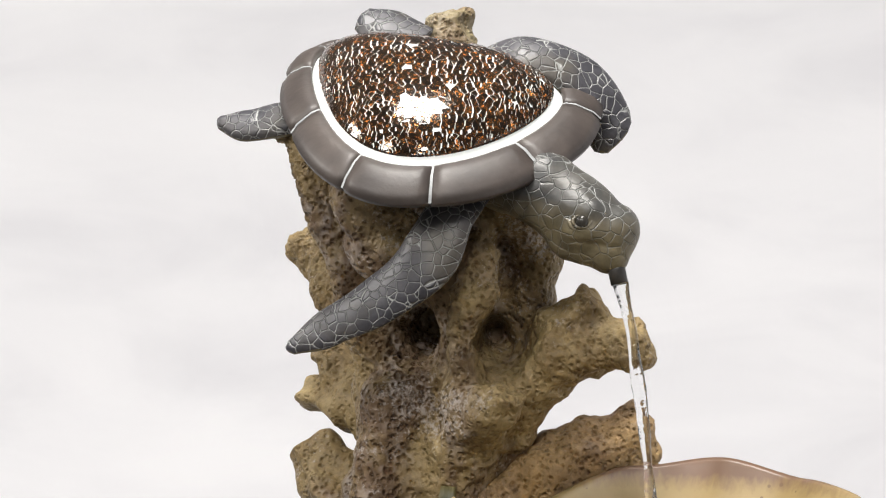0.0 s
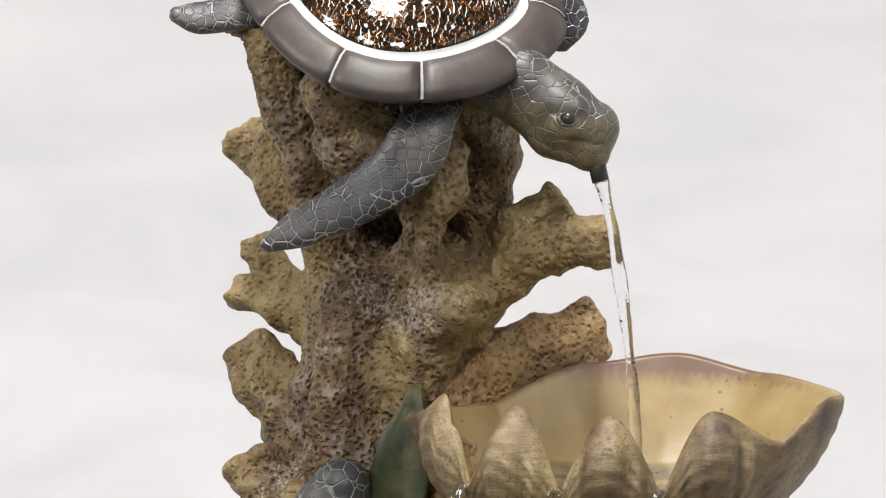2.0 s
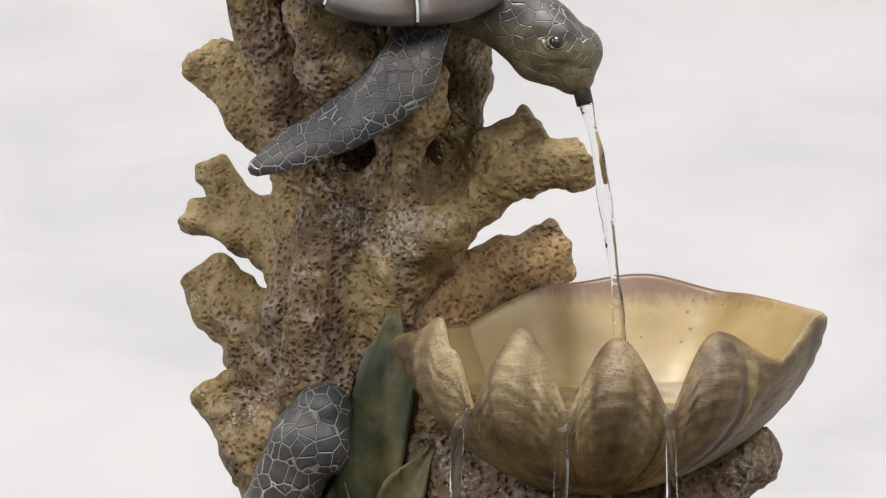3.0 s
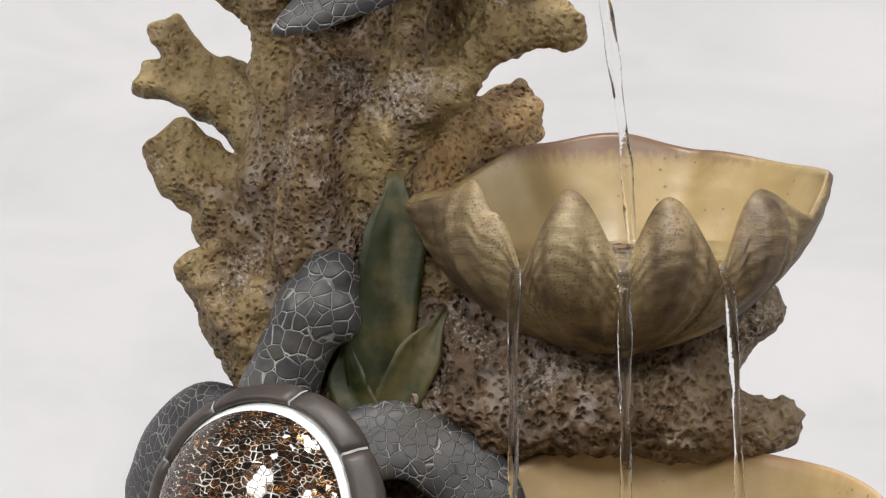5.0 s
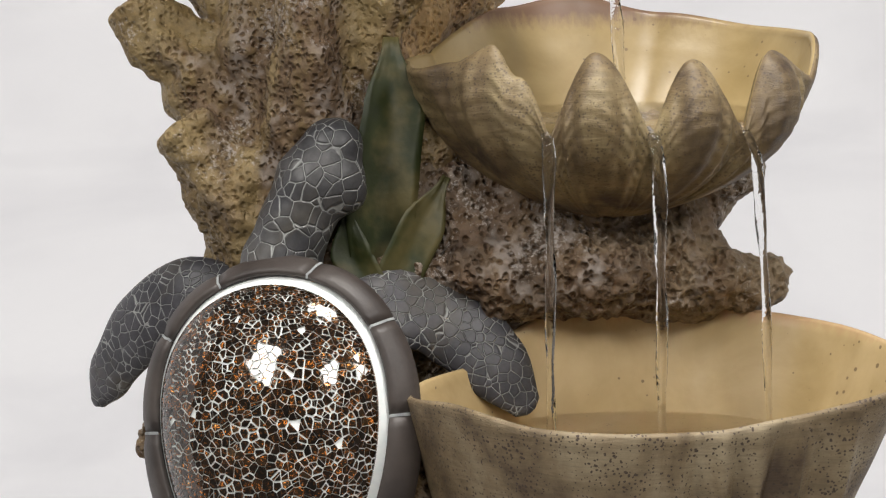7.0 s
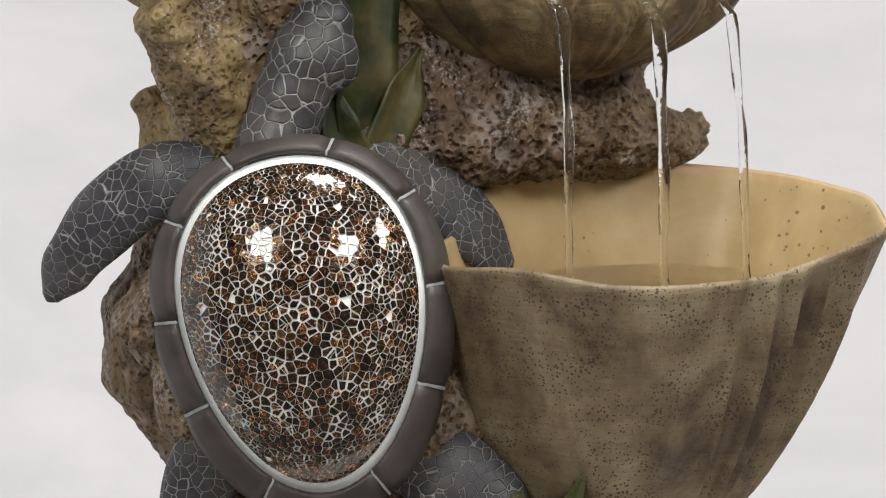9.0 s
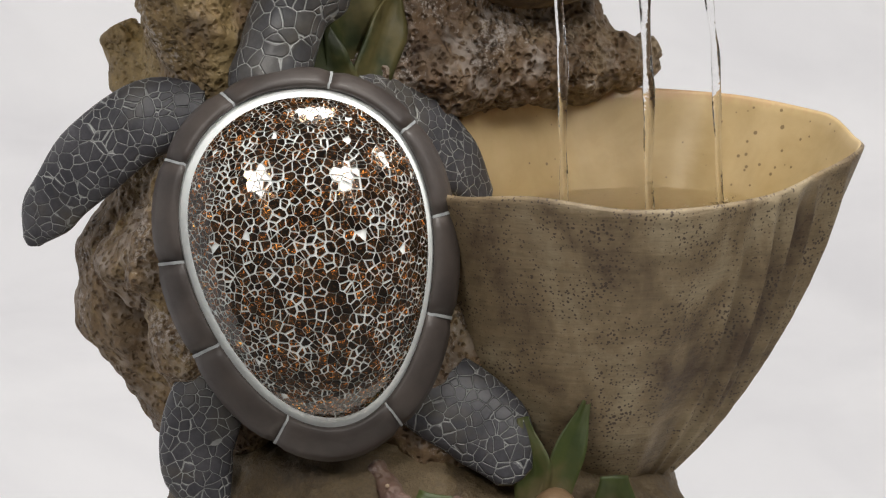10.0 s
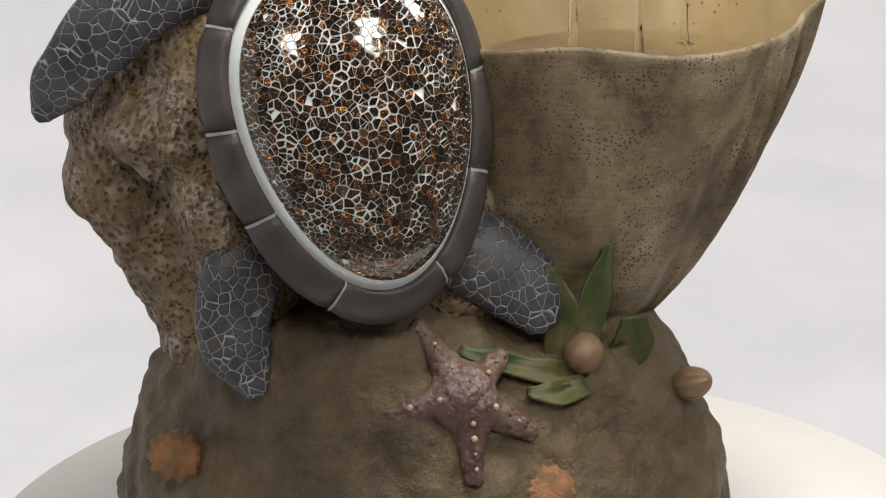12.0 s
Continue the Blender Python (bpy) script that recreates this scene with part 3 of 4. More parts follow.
    verts, faces = sculpt(cap, 0.0027, 0.015, [(0.004, 0.02)], (0.003, 0.009))
    part("coral_tip", mesh_of("coral_tip", verts, faces), CORAL_PALE, fountain, "pale coral tip")


trunk()


def ledge():
    """The rough stone that carries the clam."""
    forms = limb([(-0.08, -0.04, 0.54), (0.0, -0.068, 0.546), (0.09, -0.08, 0.544), (0.17, -0.068, 0.534), (0.212, -0.062, 0.530)], [0.046, 0.038, 0.030, 0.023, 0.017])
    forms += limb([(0.20, -0.06, 0.525), (0.222, -0.06, 0.535)], [0.016, 0.012])
    forms += limb([(-0.02, -0.02, 0.58), (0.08, -0.02, 0.585), (0.15, -0.01, 0.59), (0.195, -0.02, 0.615)], [0.06, 0.05, 0.035, 0.026])
    forms += limb([(0.0, 0.03, 0.46), (0.06, 0.02, 0.55)], [0.05, 0.05])
    forms += limb([(0.0, -0.03, 0.512), (0.16, -0.035, 0.512)], [0.03, 0.024])
    forms += limb([(-0.06, -0.03, 0.60), (0.04, -0.05, 0.57), (0.13, -0.05, 0.565)], [0.045, 0.045, 0.04])
    verts, faces = sculpt(forms, 0.0022, 0.02, [(0.006, 0.024), (0.003, 0.009)], (0.006, 0.0085))
    part("stone_ledge", mesh_of("stone_ledge", verts, faces), LEDGE, fountain, "rough pitted brown stone ledge")


ledge()


def mound():
    forms = egg((-0.05, -0.10, 0.07), (0.225, 0.215, 0.20))
    forms += egg((-0.11, -0.03, 0.06), (0.14, 0.14, 0.19)) + egg((0.025, -0.195, 0.05), (0.155, 0.155, 0.17))
    forms += egg((-0.12, -0.12, 0.22), (0.11, 0.10, 0.07)) + egg((0.04, -0.15, 0.2), (0.10, 0.11, 0.05))
    forms += limb([(-0.05, -0.1, 0.006), (-0.04, -0.1, 0.02)], [0.2, 0.21])
    cut = egg((-0.05, -0.1, -0.5), (3, 3, 0.502))
    verts, faces = sculpt(forms, 0.0038, 0.05, [(0.007, 0.05), (0.004, 0.018), (0.0022, 0.009)], None, cut, 0.006)
    verts[:, 2] = np.maximum(verts[:, 2], 0.001)
    part("rock_mound", mesh_of("rock_mound", verts, faces), MOUND, fountain, "smooth olive-brown rock mound")


mound()


def spread(table, angle):
    """Cosine steps between (degrees, value...) rows of a closed ring."""
    angle = (angle - table[0][0]) % 360 + table[0][0]
    rows = list(table) + [(table[0][0] + 360, *table[0][1:])]
    for a, b in zip(rows, rows[1:]):
        if a[0] <= angle <= b[0]:
            f = (angle - a[0]) / (b[0] - a[0])
            if abs(b[2] - a[2]) > 0.03:
                f = math.sin(math.pi * f / 2) if b[2] > a[2] else 1 - math.cos(math.pi * f / 2)
            else:
                f = 0.5 - 0.5 * math.cos(math.pi * f)
            return [u + (v - u) * f for u, v in zip(a[1:], b[1:])]


def basin(name, table, centre, foot, profile, bulge, wall, outside, inside, label, folds, ridges=(), count=480, rows=44):
    """A shell cup: the outer skin with folded lip, and its lining."""
    outer, lining = [], []
    for k in range(count):
        deg = -180 + 360 * k / count
        r, z, crest = spread(table, deg)
        a = radians(deg)
        rim = np.array((centre[0] + r * math.cos(a), centre[1] + r * math.sin(a), z))
        way = np.array((math.cos(a), math.sin(a), 0))
        for j in range(rows + 1):
            t = j / rows
            flat = t ** profile
            p = np.array(foot) + (rim - foot) * (flat, flat, t)
            body = p + way * bulge * crest ** 0.7 * math.sin(math.pi * min(1, t)) ** 0.8
            step = math.sin(t * 60 + 2 * math.sin(3 * a) + 1.5 * math.sin(7 * a))
            layer = math.sin(crest * 15.0) * min(1.0, 4 * crest) * (0.35 + 0.65 * t)
            ridge = sum(high * math.exp(-(((deg - at - 16 * (1 - t)) / broad) ** 2)) for at, broad, high in ridges) * min(1, 3 * t) * (1 - t**7)
            scar = 0.004 * min(1, max(0, (t - 0.64 - 0.0016 * (deg + 150)) * 60)) * math.exp(-(((deg + 138) / 13) ** 4)) * max(0, 1 - 5 * abs(t - 0.66)) if ridges else 0
            smooth_wall = body
            p = body + way * (folds * (layer + 0.3 * step * t) * (1 - t**8) + ridge - scar)
            outer.append(p)
            p = smooth_wall
            thick = wall * (0.62 + 0.38 * min(1, (1 - t) * 5))
            q = p - way * thick + np.array((0, 0, wall * 1.4 * (1 - t)))
            lining.append(q)
    grid = lambda flip: [tuple((k % count) * (rows + 1) + j for k, j in (((k, j), (k + 1, j), (k + 1, j + 1), (k, j + 1)) if not flip else ((k, j), (k, j + 1), (k + 1, j + 1), (k + 1, j)))) for k in range(count) for j in range(rows)]
    shift = lambda faces, by: [tuple(v + by for v in f) for f in faces]
    # outer skin with the lip; the lining starts a little inside it
    n = len(outer)
    crown = [0.5 * (outer[k * (rows + 1) + rows] + lining[k * (rows + 1) + rows]) + np.array((0, 0, 0.3 * wall)) for k in range(count)]
    lip = []
    for k in range(count):
        after = (k + 1) % count
        a, b, mid, mid_after = k * (rows + 1) + rows, after * (rows + 1) + rows, 2 * n + k, 2 * n + after
        lip += [(a, b, mid_after, mid), (mid, mid_after, b + n, a + n)]
    shell = part(name, mesh_of(name, np.array(outer + lining + crown), grid(False) + lip + shift(grid(True), n)), outside, fountain, label)
    shell.data.materials.append(inside)
    kinds = np.zeros(len(shell.data.polygons), dtype=np.int32)
    kinds[len(grid(False)) + len(lip) :] = 1
    kinds[len(grid(False)) + 1 : len(grid(False)) + len(lip) : 2] = 1
    shell.data.polygons.foreach_set("material_index", kinds)
    return shell


CLAM_RIM = [
    (-170, 0.172, 0.706, 0.2), (-156, 0.183, 0.703, 0.0), (-145, 0.172, 0.709, 0.35), (-134, 0.163, 0.723, 0.7), (-125, 0.167, 0.700, 0.5), (-116, 0.170, 0.655, 0.0),
    (-105, 0.150, 0.718, 1.0), (-89, 0.157, 0.655, 0.0), (-75.5, 0.148, 0.712, 1.0), (-61, 0.160, 0.655, 0.0), (-46, 0.153, 0.716, 1.0),
    (-27, 0.165, 0.694, 0.1), (-2, 0.166, 0.724, 0.28), (25, 0.160, 0.725, 0.15), (60, 0.140, 0.735, 0.12), (95, 0.120, 0.750, 0.12), (130, 0.118, 0.742, 0.12), (165, 0.150, 0.708, 0.12),
]
SCALLOP_RIM = [
    (-180, 0.178, 0.470, 0.5), (-152, 0.170, 0.478, 0.6), (-125, 0.164, 0.471, 0.9), (-84, 0.146, 0.469, 1.0), (-60, 0.152, 0.474, 0.8), (-27, 0.193, 0.486, 0.4),
    (-5, 0.20, 0.495, 0.3), (25, 0.19, 0.500, 0.3), (60, 0.17, 0.505, 0.3), (100, 0.15, 0.505, 0.2), (140, 0.15, 0.472, 0.2),
]
basin("clam_basin", CLAM_RIM, (0.095, -0.03), np.array((0.085, -0.075, 0.585)), 0.48, 0.048, 0.010, CLAM, CLAM_IN, "weathered tan giant clam basin with folded lip", 0.0028)
RIDGES = [(-92, 2.0, 0.006), (-87, 1.4, -0.004), (-80, 2.2, 0.011), (-74.5, 1.5, -0.006), (-69, 2.0, 0.009), (-63, 1.6, -0.006), (-56, 2.4, 0.011), (-49, 1.6, -0.006), (-43, 2.2, 0.008), (-114, 5.0, 0.003)]
basin("scallop_basin", SCALLOP_RIM, (0.09, -0.20), np.array((0.058, -0.168, 0.17)), 0.535, 0.004, 0.009, SCALLOP, SCALLOP_IN, "speckled grey-tan scallop shell basin", 0.0007, RIDGES)


# ---- turtles ----
def frame_of(centre, ahead, normal):
    n = Vector(normal).normalized()
    a = Vector(ahead)
    a = (a - n * a.dot(n)).normalized()
    s = a.cross(n)
    return Matrix(((a.x, s.x, n.x, centre[0]), (a.y, s.y, n.y, centre[1]), (a.z, s.z, n.z, centre[2]), (0, 0, 0, 1)))


def outline(angle, half_long, half_wide, lead):
    """The egg-shaped edge of a shell: broad at the head, drawn out at the tail."""
    v, w = math.cos(angle), math.sin(angle)
    return half_long * (v + 0.04 * w * w), half_wide * w * (1 + lead * v + 0.033 * v * v)


def dome_height(rho, high):
    return high * max(0.0, 1 - rho * rho) ** 0.6


def clip_cell(cell, a, b, gap):
    """Keeps the part of a convex cell nearer to a than to b, less half the gap."""
    mx, my, nx, ny = (a[0] + b[0]) / 2, (a[1] + b[1]) / 2, b[0] - a[0], b[1] - a[1]
    size = math.hypot(nx, ny)
    nx, ny = nx / size, ny / size
    limit = mx * nx + my * ny - gap / 2
    out = []
    for p, q in zip(cell, cell[1:] + cell[:1]):
        dp, dq = p[0] * nx + p[1] * ny - limit, q[0] * nx + q[1] * ny - limit
        if dp <= 0:
            out.append(p)
        if dp * dq < 0:
            f = dp / (dp - dq)
            out.append((p[0] + (q[0] - p[0]) * f, p[1] + (q[1] - p[1]) * f))
    return out


def mosaic(turtle, m, half_long, half_wide, high, spacing, lead, seed):
    """Broken glass tiles set in grout over the dome."""
    rng = random.Random(seed)

    def rho_of(x, y):
        ang = math.atan2(y / half_wide, x / half_long)
        bx, by = outline(ang, half_long, half_wide, lead)
        for _ in range(4):
            ang += 0.8 * (math.atan2(y, x) - math.atan2(by, bx))
            bx, by = outline(ang, half_long, half_wide, lead)
        return math.hypot(x, y) / math.hypot(bx, by)

    seeds, bins, tries = [], {}, 0
    while tries < 22000:
        tries += 1
        x, y = rng.uniform(-1.05, 1.05) * half_long, rng.uniform(-1.3, 1.3) * half_wide
        rho = rho_of(x, y)
        if rho > 0.94:
            continue
        near = spacing * rng.uniform(0.55, 1.35) * (1.12 - 0.3 * rho * rho)
        key = (int(x // 0.01), int(y // 0.01))
        close = [s for i in (-1, 0, 1) for j in (-1, 0, 1) for s in bins.get((key[0] + i, key[1] + j), ())]
        if all((x - a) ** 2 + (y - b) ** 2 > near * near for a, b in close):
            seeds.append((x, y))
            bins.setdefault(key, []).append((x, y))
    def unrolled(p):
        rho = rho_of(*p)
        f = min(1.36 - 0.36 * rho * rho, 0.968 / max(rho, 1e-6))
        return p[0] * f, p[1] * f

    tiles = []
    for a in seeds:
        near = sorted(seeds, key=lambda b: (a[0] - b[0]) ** 2 + (a[1] - b[1]) ** 2)[1:15]
        r = spacing * 1.15
        cell = [(a[0] + r * math.cos(k * math.pi / 4), a[1] + r * math.sin(k * math.pi / 4)) for k in range(8)]
        gap = rng.choice((0.0003, 0.0005, 0.0007, 0.0009, 0.0014))
        for b in near:
            cell = clip_cell(cell, a, b, gap)
            if len(cell) < 3:
                break
        rho = rho_of(*a)
        if rho > 0.72 and len(cell) >= 3:
            bx, by = a[0] / rho * rng.uniform(0.92, 0.945), a[1] / rho * 0.935
            dx, dy = bx / half_long**2, by / half_wide**2
            size = math.hypot(dx, dy)
            away = ((bx - a[0]) * dx + (by - a[1]) * dy) / size * 2
            cell = clip_cell(cell, a, (a[0] + dx / size * away, a[1] + dy / size * away), 0.0)
        cell = [p for p in cell if rho_of(*p) < 1.0]
        if len(cell) >= 4 and rng.random() < 0.22:
            # a tile cracked into two shards
            turn = rng.uniform(0, 2 * math.pi)
            far = (a[0] + math.cos(turn) * 1e-3, a[1] + math.sin(turn) * 1e-3)
            back = (a[0] - math.cos(turn) * 1e-3, a[1] - math.sin(turn) * 1e-3)
            other = clip_cell(cell, far, back, 0.0005)
            cell = clip_cell(cell, back, far, 0.0005)
            if len(other) >= 3:
                tiles.append((unrolled(a), [unrolled(p) for p in other]))
        if len(cell) >= 3 and rng.random() > (0.004 if len(cell) > 4 else 0.045):
            tiles.append((unrolled(a), [unrolled(p) for p in cell]))
    tiles.sort(key=lambda item: -abs(item[0][0]) * 0.2 - item[0][1])
    rest_verts, rest_faces = [], []
    for index, (a, cell) in enumerate(tiles):
        tilt = (rng.gauss(0, 0.014), rng.gauss(0, 0.014))
        top, base = [], []
        for p in cell:
            z = dome_height(rho_of(*p), high) + 0.0011 + tilt[0] * (p[0] - a[0]) + tilt[1] * (p[1] - a[1])
            top.append(m @ Vector((p[0], p[1], z)))
            base.append(m @ Vector((p[0], p[1], z - 0.004)))
        k = len(cell)
        verts = [tuple(v) for v in base + top]
        faces = [tuple(range(k, 2 * k))] + [(i, (i + 1) % k, k + (i + 1) % k, k + i) for i in range(k)]
        if index < 300:
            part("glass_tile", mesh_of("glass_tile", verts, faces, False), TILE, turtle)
        else:
            shift = len(rest_verts)
            rest_verts += verts
            rest_faces += [tuple(v + shift for v in f) for f in faces]
    if rest_verts:
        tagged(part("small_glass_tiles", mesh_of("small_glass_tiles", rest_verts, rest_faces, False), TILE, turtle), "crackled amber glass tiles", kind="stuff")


def carapace(turtle, m, half_long, half_wide, high, rim, drop, lead, skew, seams):
    """The white grout dome and the ring of dark edge scutes round it."""
    count, rows = 96, 14
    verts, faces = [], []
    for j in range(rows + 1):
        rho = (j / rows) ** 0.7 * 1.045
        for k in range(count):
            x, y = outline(2 * math.pi * k / count, half_long * rho, half_wide * rho, lead)
            verts.append(tuple(m @ Vector((x, y, dome_height(rho, high) - (0.003 if rho > 1 else 0)))))
    for j in range(rows):
        for k in range(count):
            a, b = j * count + k, j * count + (k + 1) % count
            faces.append((a, b, b + count, a + count))
    part("grout_dome", mesh_of("grout_dome", verts, faces), GROUT, turtle, "white grout dome")
    cross = [(1.03, -0.004), (1.035, 0.0035), (1.06, 0.0045), (0.35, 0.002), (0.8, -0.35), (1.0, -0.85), (0.93, -1.25), (0.5, -1.2)]

    def station(angle, shrink=0.0, flare=1.0):
        bx, by = outline(angle, half_long, half_wide, lead)
        d = Vector((bx / half_long**2, by / half_wide**2, 0)).normalized()
        row = []
        for i, (u, v) in enumerate(cross):
            if i < 3:
                row.append(m @ Vector((bx * u, by * u, v - shrink)))
            else:
                row.append(m @ (Vector((bx * 1.04, by * 1.04, v * drop if i > 3 else 0.003)) + d * (rim * flare * (1.0 - skew * math.cos(angle)) * u - shrink) - Vector((0, 0, shrink))))
        return row

    for a, b in zip(seams, seams[1:] + [seams[0] + 360]):
        steps = max(4, int((b - a) / 4))
        bm = bmesh.new()
        rows_ = []
        for i in range(steps + 1):
            f = i / steps
            ang = radians(a + 0.3 + (b - a - 0.6) * f)
            rows_.append([bm.verts.new(p) for p in station(ang, 0.0009 if i in (0, steps) else 0.0, 0.95 + 0.09 * math.sin(math.pi * f) ** 0.6 + 0.03 * f)])
        for p, q in zip(rows_, rows_[1:]):
            for i in range(len(cross)):
                j = (i + 1) % len(cross)
                bm.faces.new((p[i], p[j], q[j], q[i]))
        bm.faces.new(rows_[0])
        bm.faces.new(rows_[-1][::-1])
        part("scute", bm, SCUTE, turtle)
    for a in seams:
        bm = bmesh.new()
        rows_ = [[bm.verts.new(p) for p in station(radians(a + off), 0.0008)[1:6]] for off in (-0.5, 0.5)]
        for i in range(4):
            bm.faces.new((rows_[0][i], rows_[0][i + 1], rows_[1][i + 1], rows_[1][i]))
        part("seam", bm, SEAM, turtle, "pale seam between scutes")


def flipper(turtle, line, widths, thick, out, label=""):
    """A tapering blade that follows a line; out is the way its face looks."""
    bm = bmesh.new()
    pts = [Vector(p) for p in line]
    rings, fine = [], 7
    total = (len(pts) - 1) * fine
    face = Vector(out).normalized()
    for i in range(total + 1):
        s = i / fine
        k = min(int(s), len(pts) - 2)
        f = s - k
        p0, p1, p2, p3 = pts[max(k - 1, 0)], pts[k], pts[k + 1], pts[min(k + 2, len(pts) - 1)]
        spot = 0.5 * ((2 * p1) + (p2 - p0) * f + (2 * p0 - 5 * p1 + 4 * p2 - p3) * f * f + (3 * p1 - p0 - 3 * p2 + p3) * f**3)
        way = (0.5 * ((p2 - p0) + 2 * (2 * p0 - 5 * p1 + 4 * p2 - p3) * f + 3 * (3 * p1 - p0 - 3 * p2 + p3) * f * f)).normalized()
        side = way.cross(face).normalized()
        up = side.cross(way).normalized()
        g = 0.5 - 0.5 * math.cos(math.pi * f)
        w = widths[k] + (widths[k + 1] - widths[k]) * g
        if i == total:
            w *= 0.4
        h = thick * (0.3 + 0.7 * min(1, w / max(widths)))
        ring = []
        for c in range(20):
            a = 2 * math.pi * c / 20
            ca, sa = math.cos(a), math.sin(a)
            ring.append(bm.verts.new(spot + side * (w * math.copysign(abs(ca) ** 0.75, ca)) + up * (h * math.copysign(abs(sa) ** 1.1, sa))))
        rings.append(ring)
    for p, q in zip(rings, rings[1:]):
        for c in range(20):
            bm.faces.new((p[c], p[(c + 1) % 20], q[(c + 1) % 20], q[c]))
    bm.faces.new(rings[0][::-1])
    bm.faces.new(rings[-1])
    ob = part("flipper", bm, SKIN, turtle, label)
    ob.data.materials.append(BELLY)
    for poly in ob.data.polygons:
        away = (poly.center - pts[0]).length
        if poly.normal.dot(face) < 0.15 and away > 0.01:
            poly.material_index = 1
    return ob


def head(turtle, forms, eyes, mouth=(), paint=SKIN_FINE, name="head"):
    verts, faces = sculpt(forms, 0.0019, 0.011, [(0.0007, 0.012)], None, list(mouth), 0.003)
    part(name, mesh_of(name, verts, faces), paint, turtle)
    for spot, r, out in eyes:
        bm = bmesh.new()
        bmesh.ops.create_uvsphere(bm, u_segments=16, v_segments=10, radius=r, matrix=Matrix.Translation(spot))
        part("eye", bm, EYE, turtle, "dark glossy eye")
        tilt = Vector(out).to_track_quat("Z", "Y").to_matrix().to_4x4()
        for size, lift in ((1.25, 0.25), (1.75, -0.15)):
            bm = bmesh.new()
            rings = []
            for i in range(24):
                u = 2 * math.pi * i / 24
                hub = Vector((math.cos(u), 0.72 * math.sin(u), 0)) * r * size
                rings.append([bm.verts.new(Vector(spot) + tilt @ (hub * (1 + 0.2 * math.cos(v)) + Vector((0, 0, r * (lift + 0.28 * math.sin(v)))))) for v in (k * math.pi / 4 for k in range(8))])
            for p, q in zip(rings, rings[1:] + rings[:1]):
                for k in range(8):
                    bm.faces.new((p[k], p[(k + 1) % 8], q[(k + 1) % 8], q[k]))
            part("eyelid", bm, paint, turtle)


def upper_turtle():
    m = frame_of((-0.107, -0.079, 1.0475), (0.908, -0.049, -0.416), (0.35, -0.457, 0.818))
    forms = limb([(-0.14, -0.065, 1.028), (-0.10, -0.055, 1.015), (-0.03, -0.05, 0.983)], [0.03, 0.036, 0.026])
    verts, faces = sculpt(forms, 0.004, 0.03, [(0.002, 0.02)])
    turtle = part("turtle", mesh_of("turtle_body", verts, faces), BELLY, fountain, "slate sea turtle with amber mosaic shell spouting water")
    carapace(turtle, m, 0.109, 0.0906, 0.040, 0.029, 0.013, 0.42, -0.16, [-150, -112, -74, -36, 0, 34, 69, 109, 147, 178])
    mosaic(turtle, m, 0.109, 0.0906, 0.040, 0.0047, 0.42, 3)
    forms = limb([(-0.035, -0.055, 0.985), (0.008, -0.062, 0.968), (0.036, -0.056, 0.946)], [0.034, 0.028, 0.028])
    forms += limb([(0.034, -0.054, 0.948), (0.060, -0.046, 0.934)], [0.029, 0.023])
    forms += limb([(0.064, -0.047, 0.930), (0.066, -0.048, 0.912)], [0.019, 0.012])
    forms += limb([(0.035, -0.06, 0.925), (0.058, -0.052, 0.917)], [0.016, 0.014])
    forms += limb([(0.046, -0.074, 0.95), (0.062, -0.073, 0.947)], [0.009, 0.008])
    forms += limb([(0.048, -0.076, 0.930), (0.061, -0.073, 0.931)], [0.007, 0.006])
    head(turtle, forms, [((0.0575, -0.0795, 0.9388), 0.0058, (0.45, -0.87, 0.15))], limb([(0.03, -0.09, 0.926), (0.055, -0.079, 0.9215), (0.078, -0.06, 0.919)], [0.0016, 0.0022, 0.0022]))
    flipper(turtle, [(-0.042, -0.09, 0.968), (-0.040, -0.122, 0.945), (-0.052, -0.137, 0.908), (-0.088, -0.147, 0.879), (-0.130, -0.158, 0.857), (-0.164, -0.172, 0.838)], [0.018, 0.021, 0.026, 0.023, 0.018, 0.006], 0.010, (0.45, -0.75, 0.5))
    flipper(turtle, [(-0.09, -0.02, 1.075), (-0.05, -0.01, 1.085), (-0.015, 0.018, 1.068), (0.004, 0.036, 1.035), (-0.004, 0.034, 1.005)], [0.02, 0.022, 0.024, 0.020, 0.008], 0.009, (0.4, -0.6, 0.6))
    flipper(turtle, [(-0.20, -0.10, 1.035), (-0.225, -0.115, 1.032), (-0.25, -0.13, 1.027), (-0.27, -0.145, 1.03)], [0.017, 0.019, 0.017, 0.006], 0.009, (0.4, -0.6, 0.6))
    flipper(turtle, [(-0.148, -0.03, 1.094), (-0.17, -0.04, 1.11), (-0.192, -0.052, 1.124)], [0.03, 0.027, 0.013], 0.009, (0.4, -0.6, 0.6))
    bm = bmesh.new()
    bmesh.ops.create_cone(bm, cap_ends=True, segments=24, radius1=0.0068, radius2=0.0072, depth=0.022, matrix=Matrix.Translation((0.0695, -0.049, 0.902)) @ Euler((0.0, radians(-14), 0)).to_matrix().to_4x4())
    part("spout", bm, BLACK, turtle, "short black spout tube")


upper_turtle()


